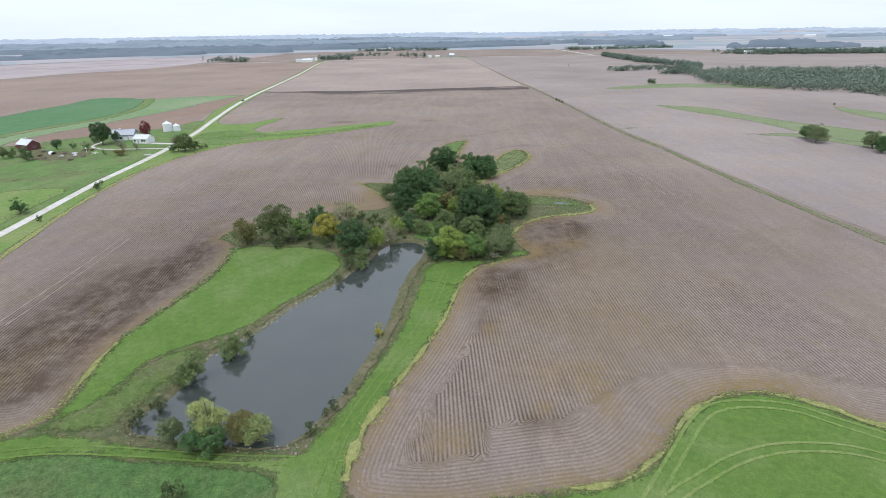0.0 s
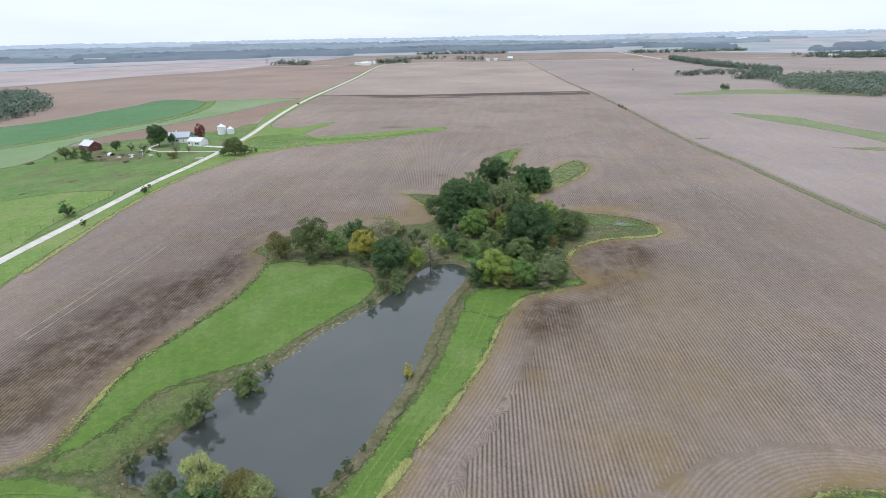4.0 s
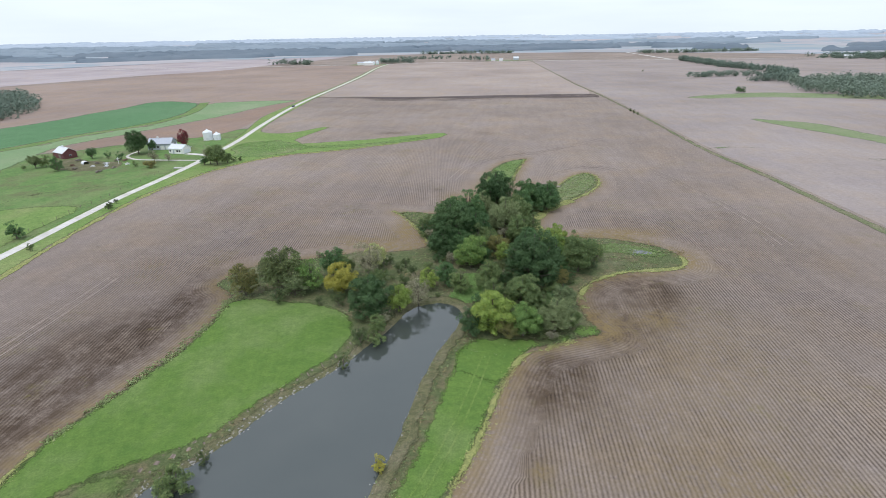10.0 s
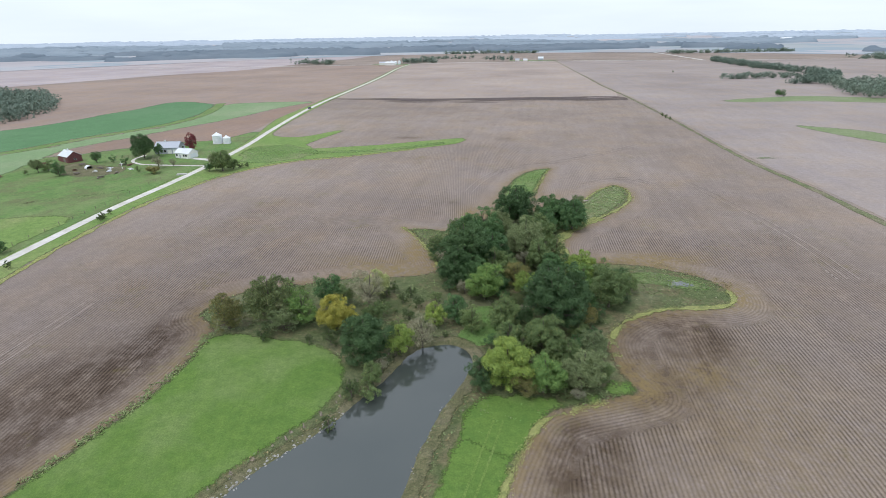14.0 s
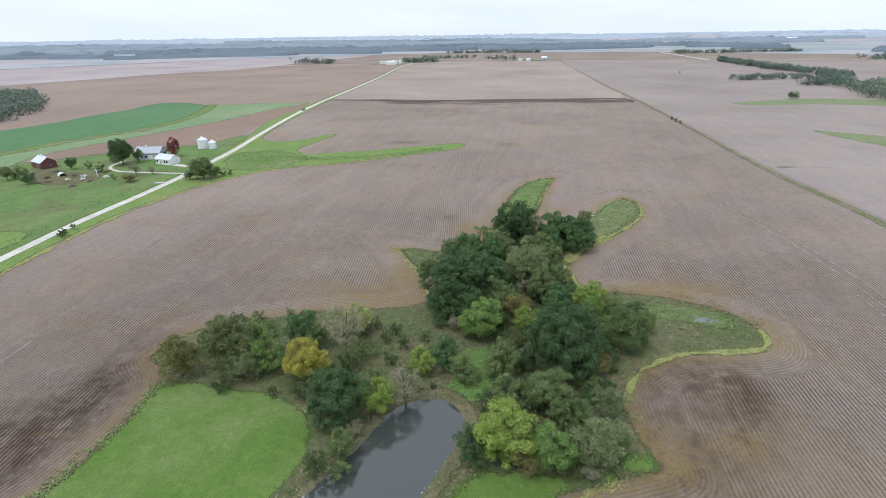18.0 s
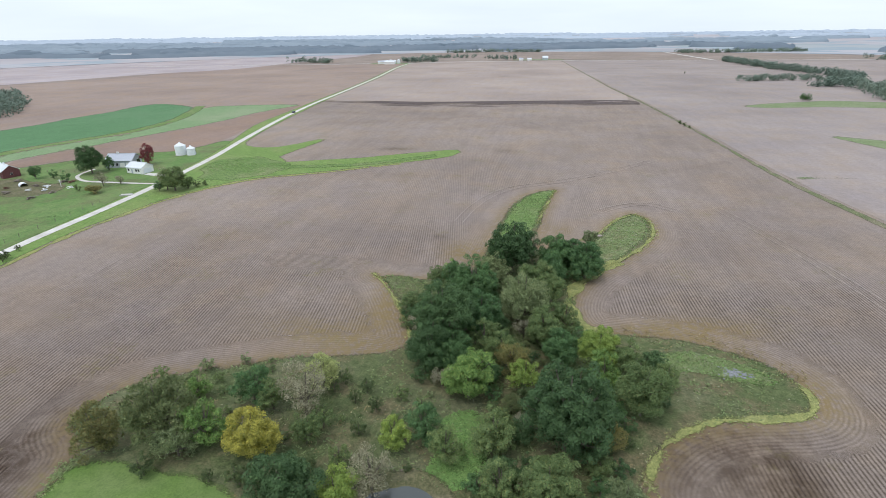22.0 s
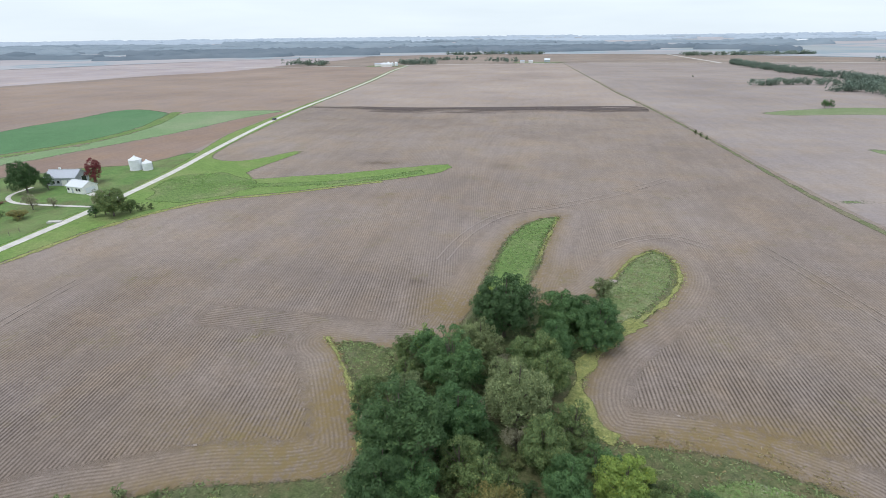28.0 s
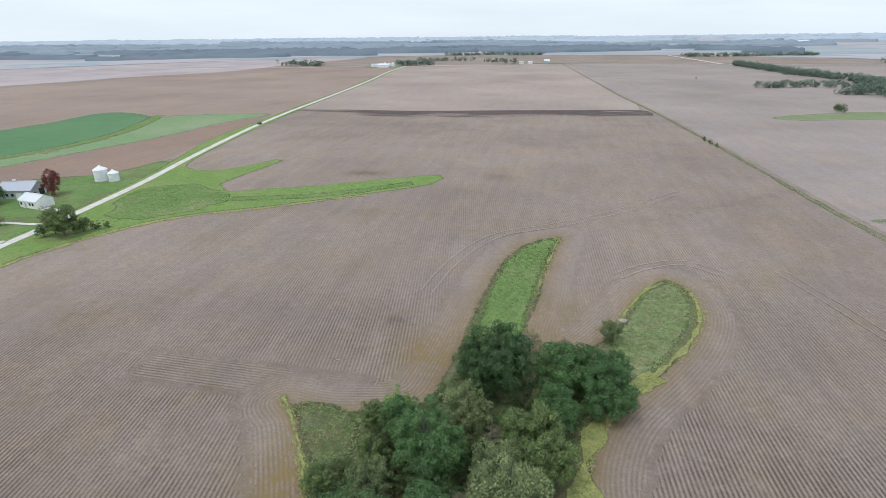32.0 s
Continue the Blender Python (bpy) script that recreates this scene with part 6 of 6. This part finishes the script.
# bank weeds and pale riprap stones round the pond
rng = np.random.default_rng(5)
bank_q = np.concatenate([offset(POND, d) + rng.normal(size=POND.shape) * 0.35 for d in (0.3, 0.7, 1.1, 1.6, 2.0)] + [(offset(POND, d) + rng.normal(size=POND.shape) * 0.4)[POND[:, 0] > -26] for d in (1.3, 1.8, 2.2, 2.6, 3.0)])
bank_q = np.repeat(bank_q, 2, 0) + rng.normal(size=(len(bank_q) * 2, 2)) * 0.4
tuft_mesh("bank_weeds", bank_q[::2], np.full(len(bank_q[::2]), 0.27), W_LEAF["weed"], "rank weeds on the pond bank", 4, 11)
tuft_mesh("bank_weeds", bank_q[1::4], np.full(len(bank_q[1::4]), 0.24), W_LEAF["brown"], "brown dead weeds on the pond bank", 4, 12)


def stones(name, pts, sizes, label, seed=3, material="rock"):
    rng = np.random.default_rng(seed)
    ico = [(0, 0, 1), (0.894, 0, 0.447), (0.276, 0.851, 0.447), (-0.724, 0.526, 0.447), (-0.724, -0.526, 0.447), (0.276, -0.851, 0.447),
           (0.724, 0.526, -0.447), (-0.276, 0.851, -0.447), (-0.894, 0, -0.447), (-0.276, -0.851, -0.447), (0.724, -0.526, -0.447), (0, 0, -1)]
    tri = [(0, 1, 2), (0, 2, 3), (0, 3, 4), (0, 4, 5), (0, 5, 1), (1, 6, 2), (2, 7, 3), (3, 8, 4), (4, 9, 5), (5, 10, 1), (6, 7, 2), (7, 8, 3), (8, 9, 4), (9, 10, 5), (10, 6, 1)]
    base = np.array(ico)
    v, f = [], []
    z = height(pts[:, 0], pts[:, 1])
    for (x, y), h, s in zip(pts, z, sizes):
        k = len(v)
        p = base * rng.uniform(0.6, 1.25, (12, 1)) * (s * rng.uniform(0.8, 1.3), s * rng.uniform(0.7, 1.1), s * 0.6)
        a = rng.random() * 6.28
        c, d = math.cos(a), math.sin(a)
        v += [(x + q[0] * c - q[1] * d, y + q[0] * d + q[1] * c, max(h, WATER_Z - 0.1) + 0.05 + q[2]) for q in p]
        f += [tuple(i + k for i in t) for t in tri]
    return tagged(mesh_object(name, v, f, M[material]), label, "stones", kind="stuff")


qs = np.repeat(offset(POND, 0.25)[(POND[:, 0] < -30) & (POND[:, 1] > 88) & (POND[:, 1] < 128)], 9, 0)
qs = qs + rng.normal(size=qs.shape) * 0.5
stones("riprap", qs, rng.uniform(0.12, 0.32, len(qs)), "pale limestone riprap along the water's edge", 4)
qs = np.repeat(offset(POND, 0.15)[(POND[:, 0] > -29) & (POND[:, 1] < 142)], 3, 0)
qs = qs + rng.normal(size=qs.shape) * 0.35
stones("riprap", qs, rng.uniform(0.07, 0.2, len(qs)), "scattered pale stones along the water's edge", 5)
qs = np.repeat(offset(POND, 0.2)[(POND[:, 1] < 69)], 3, 0)
qs = qs + rng.normal(size=qs.shape) * 0.3
stones("riprap", qs, rng.uniform(0.1, 0.25, len(qs)), "small pale stones at the foot of the dam", 6)

qs = np.array((40.2, 190.6)) + rng.normal(size=(70, 2)) * (1.3, 0.7)
stones("rock_pile", qs, rng.uniform(0.2, 0.45, len(qs)), "heap of bluish grey field stones in the weeds", 7, "field_stone")

# wheel tracks: pale pressed grass and bare soil lines
def track(points, gauge, width, material, label, lift=0.12, name="wheel_track"):
    line = spline(points, 2.0, False)
    for s in (-0.5, 0.5):
        t = np.gradient(line, axis=0)
        nrm = np.stack([-t[:, 1], t[:, 0]], 1) / np.linalg.norm(t, axis=1)[:, None]
        sheet(name, ragged(ribbon(line + nrm * gauge * s, width, 2.0), 0.08, 3.0 + s), material, lift, label, 2.5, "track")


M["lane_track"] = grass_material("worn_grass", (0.158, 0.246, 0.064), (0.122, 0.206, 0.050), (0.190, 0.258, 0.092), 0.4, grain=0.3, fray=None)
M["pressed"] = grass_material("pressed_pale_grass", (0.205, 0.288, 0.092), (0.158, 0.240, 0.070), (0.235, 0.290, 0.115), 0.4, grain=0.3, fray=None)
track([(-3, 131), (-4.6, 121), (-6.6, 110), (-9.4, 99), (-13, 88), (-16, 80), (-18.6, 71), (-20, 63), (-20.5, 50)], 1.7, 0.4, M["lane_track"], "pale wheel track in the mown lane")
track([(-26, 61), (-40, 61.4), (-55, 62.4), (-70, 62), (-90, 57)], 1.7, 0.4, M["lane_track"], "pale wheel track over the dam")
track([(22, 46), (26.5, 52.4), (30.3, 57.1), (35, 62.7), (40.4, 69.1), (45.1, 73.1), (50.7, 74.5), (59.1, 73.5), (64.6, 70), (69.7, 66.7), (78, 61)], 1.9, 0.55, M["pressed"], "pale wheel track curving through the grass")
track([(24, 49), (31, 54.4), (37.5, 58.2), (43.3, 61.4), (50.6, 63.7), (58, 64.1), (64.3, 63), (74, 58)], 1.9, 0.5, M["pressed"], "pale wheel track curving through the grass")

# ---- road and farmyard clutter ----
def car(x, y, turn, paint, label):
    root = root_at("car", x, y, turn, label, "car", float(height(x, y)[0]) + 0.16)
    prof = [(-2.2, 0.35), (2.2, 0.35), (2.25, 0.75), (1.35, 0.95), (0.75, 1.42), (-1.2, 1.46), (-2.0, 0.98), (-2.25, 0.9)]
    bm = bmesh.new()
    a = [bm.verts.new((u, -0.85, z)) for u, z in prof]
    b = [bm.verts.new((u, 0.85, z)) for u, z in prof]
    bm.faces.new(a), bm.faces.new(b[::-1])
    for i in range(len(prof)):
        j = (i + 1) % len(prof)
        bm.faces.new((a[i], b[i], b[j], a[j]))
    bmesh.ops.recalc_face_normals(bm, faces=bm.faces)
    bmesh.ops.bevel(bm, geom=bm.edges[:], offset=0.06, segments=2, affect="EDGES")
    part("body", bm, paint, root)
    for s in (-1, 1):
        bm = bmesh.new()
        q = [(-1.55, 1.0), (0.95, 1.0), (0.62, 1.36), (-1.15, 1.38)]
        v = [bm.verts.new((u, s * 0.865, z)) for u, z in q]
        bm.faces.new(v if s < 0 else v[::-1])
        part("side_window", bm, M["glass_dark"], root)
        for u in (-1.4, 1.4):
            bm = bmesh.new()
            bmesh.ops.create_cone(bm, cap_ends=True, segments=18, radius1=0.33, radius2=0.33, depth=0.22, matrix=pose(u, s * 0.78, 0.33, 90))
            part("wheel", bm, M["dark_rubber"], root)


car(-198.2, 484.5, 98, M["car_paint"], "small dark car stopped on the gravel road")


def hut(x, y, turn):
    root = root_at("calf_hut", x, y, turn, "small arched white metal calf hut in the yard", "shed")
    bm = bmesh.new()
    n, r, l = 12, 1.5, 1.8
    for rr, flip in ((r, 0), (r - 0.06, 1)):
        a = [bm.verts.new((-l, rr * math.cos(math.pi * i / n), rr * math.sin(math.pi * i / n))) for i in range(n + 1)]
        b = [bm.verts.new((l, rr * math.cos(math.pi * i / n), rr * math.sin(math.pi * i / n))) for i in range(n + 1)]
        for i in range(n):
            q = (a[i], b[i], b[i + 1], a[i + 1])
            bm.faces.new(q if flip else q[::-1])
    part("shell", bm, M["galvanised"], root)
    bm = bmesh.new()
    v = [bm.verts.new((-l + 0.1, (r - 0.06) * math.cos(math.pi * i / n), (r - 0.06) * math.sin(math.pi * i / n))) for i in range(n + 1)]
    bm.faces.new(v)
    part("back_wall", bm, M["wood"], root)


hut(-225.5, 277, -30)


def pile(name, x, y, size, material, label, seed):
    """A low heap of boards or scrap."""
    rng = np.random.default_rng(seed)
    root = root_at(name, x, y, seed * 37 % 180, label, "pile")
    for k in range(7):
        bm = bmesh.new()
        l, w = size * rng.uniform(0.5, 1.0), rng.uniform(0.15, 0.4)
        add_box(bm, -l, l, -w, w, 0, 0.12)
        bmesh.ops.transform(bm, matrix=pose(rng.normal() * size * 0.25, rng.normal() * size * 0.25, 0.05 + 0.12 * k, rng.normal() * 4, rng.normal() * 4, rng.uniform(0, 180)), verts=bm.verts)
        part("board", bm, material, root)


for k, (x, y, s, m, words) in enumerate([
        (-219, 277.5, 1.8, "wood", "low heap of weathered boards"), (-213, 277, 1.6, "galvanised", "heap of pale scrap metal sheets"),
        (-212.5, 284.5, 2.2, "wood", "stack of old lumber beside the yard"), (-208.5, 285.5, 2.0, "rust", "rusty scrap heap beside the yard"),
        (-201, 277.5, 1.4, "white_paint", "small heap of white boards"), (-222, 266, 1.7, "wood", "brushy heap of wood in the pasture"),
        (-205, 262, 2.2, "wood", "heap of fallen branches in the pasture"), (-259, 283, 1.5, "rust", "rusty scrap beside the barn"),
        (-256, 255, 2.0, "rust", "rusty farm implement in the grass"), (-235, 283, 1.6, "wood", "pile of boards beside the barnyard"), (-216, 271, 1.3, "white_paint", "scattered white boards in the yard"),
        (-209, 272, 1.2, "galvanised", "pale sheet metal lying in the yard"), (-229, 272, 1.5, "rust", "rusty scrap lying in the yard"), (-203, 270, 1.3, "wood", "grey boards lying in the pasture")]):
    pile("scrap_pile", x, y, s, M[m], words, k + 1)

slab = root_at("water_trough", -168, 271.6, 20, "long pale concrete trough beside the road", "trough")
block("basin", (-2.2, 2.2, -0.8, 0.8, 0, 0.5), M["concrete"], slab)
block("rim", (-2.3, 2.3, -0.9, -0.7, 0.45, 0.6), M["concrete"], slab)
block("rim", (-2.3, 2.3, 0.7, 0.9, 0.45, 0.6), M["concrete"], slab)

pole = root_at("yard_pole", -206.7, 278.2, 0, "white yard pole with a crossbar", "pole")
block("post", (-0.1, 0.1, -0.1, 0.1, -0.3, 3.6), M["white_paint"], pole)
block("crossbar", (-0.9, 0.9, -0.06, 0.06, 2.7, 2.85), M["white_paint"], pole)


def fence(points, spacing, label):
    """Posts with two wires."""
    line = spline(points, spacing, False)
    z = height(line[:, 0], line[:, 1])
    root = new("fence")
    root.matrix_world = pose(line[0][0], line[0][1], z[0])
    tagged(root, label, "fence")
    post = bpy.data.meshes.new("post")
    bm = bmesh.new()
    bmesh.ops.create_cone(bm, cap_ends=True, segments=7, radius1=0.08, radius2=0.07, depth=1.5, matrix=Matrix.Translation((0, 0, 0.65)))
    bm.to_mesh(post)
    bm.free()
    post.materials.append(M["wood"])
    for (x, y), h in zip(line, z):
        o = new("post", post)
        o.parent = root
        o.location = (x - line[0][0], y - line[0][1], h - z[0])
    for up in (0.6, 1.15):
        v, f = tube([(x - line[0][0], y - line[0][1], h - z[0] + up) for (x, y), h in zip(line, z)], [0.008] * len(line), 4)
        mesh_object("wire", v, f, M["rust"], root)


fence([(-139, 60), (-157, 120), (-163, 170), (-168.5, 225), (-172, 262)], 6.0, "wire fence with wooden posts beside the road")
fence([(-244, 297), (-232, 299), (-220, 301)], 3.0, "board fence of the barnyard")

# far farmsteads
def far_shed(x, y, turn, l, d, e, r, wall, roof, label):
    root = root_at("farm_shed", x, y, turn, label, "shed")
    gable_building(root, l, d, e, r, M[wall], M[roof], 2.4)


far_shed(-318, 1150, 12, 20, 11, 4.5, 7, "white_paint", "pale_roof", "white farm shed far up the road")
far_shed(-338, 1158, 12, 13, 9, 4.5, 6.5, "white_paint", "grey_roof", "small white machine shed far up the road")
far_shed(-64, 1312, 7, 9, 7, 3.5, 5.5, "white_paint", "grey_roof", "white farmhouse at the crossroad")
far_shed(-46, 1316, 7, 9, 6, 3.5, 5, "white_paint", "pale_roof", "white shed at the crossroad")
far_shed(-12, 1345, 7, 12, 9, 4.5, 8, "grey_siding", "pale_roof", "grey barn with a pale roof at the crossroad")
far_shed(880, 1330, 10, 60, 16, 6, 8.5, "white_paint", "pale_roof", "very long white livestock shed in the distance")
far_shed(680, 1290, -20, 18, 11, 4.5, 7, "white_paint", "pale_roof", "white farm building beside distant trees")
far_shed(1139, 2990, 7, 60, 24, 8, 12, "white_paint", "pale_roof", "big white building near the horizon")
far_shed(1700, 2700, 7, 50, 20, 8, 11, "white_paint", "pale_roof", "white building near the horizon")
for k in range(4):
    grain_bin(-330 + 8 * k, 1172 + k, 3.2, 5.5 + (k % 2), 1.8)

# a fresh green yard round the far farmsteads
for k, (x, y, w, d) in enumerate([(-30, 1335, 90, 40), (-325, 1165, 60, 40)]):
    sheet("farm_lawn", ragged(spline([(x - w / 2, y - d / 2), (x + w / 2, y - d / 2 + 8), (x + w / 2 + 6, y + d / 2), (x - w / 2, y + d / 2)], 8.0), 2.0, 90.0 + k, 0.1), M["waterway"], 0.4, "green lawn of a distant farmstead", 10.0)
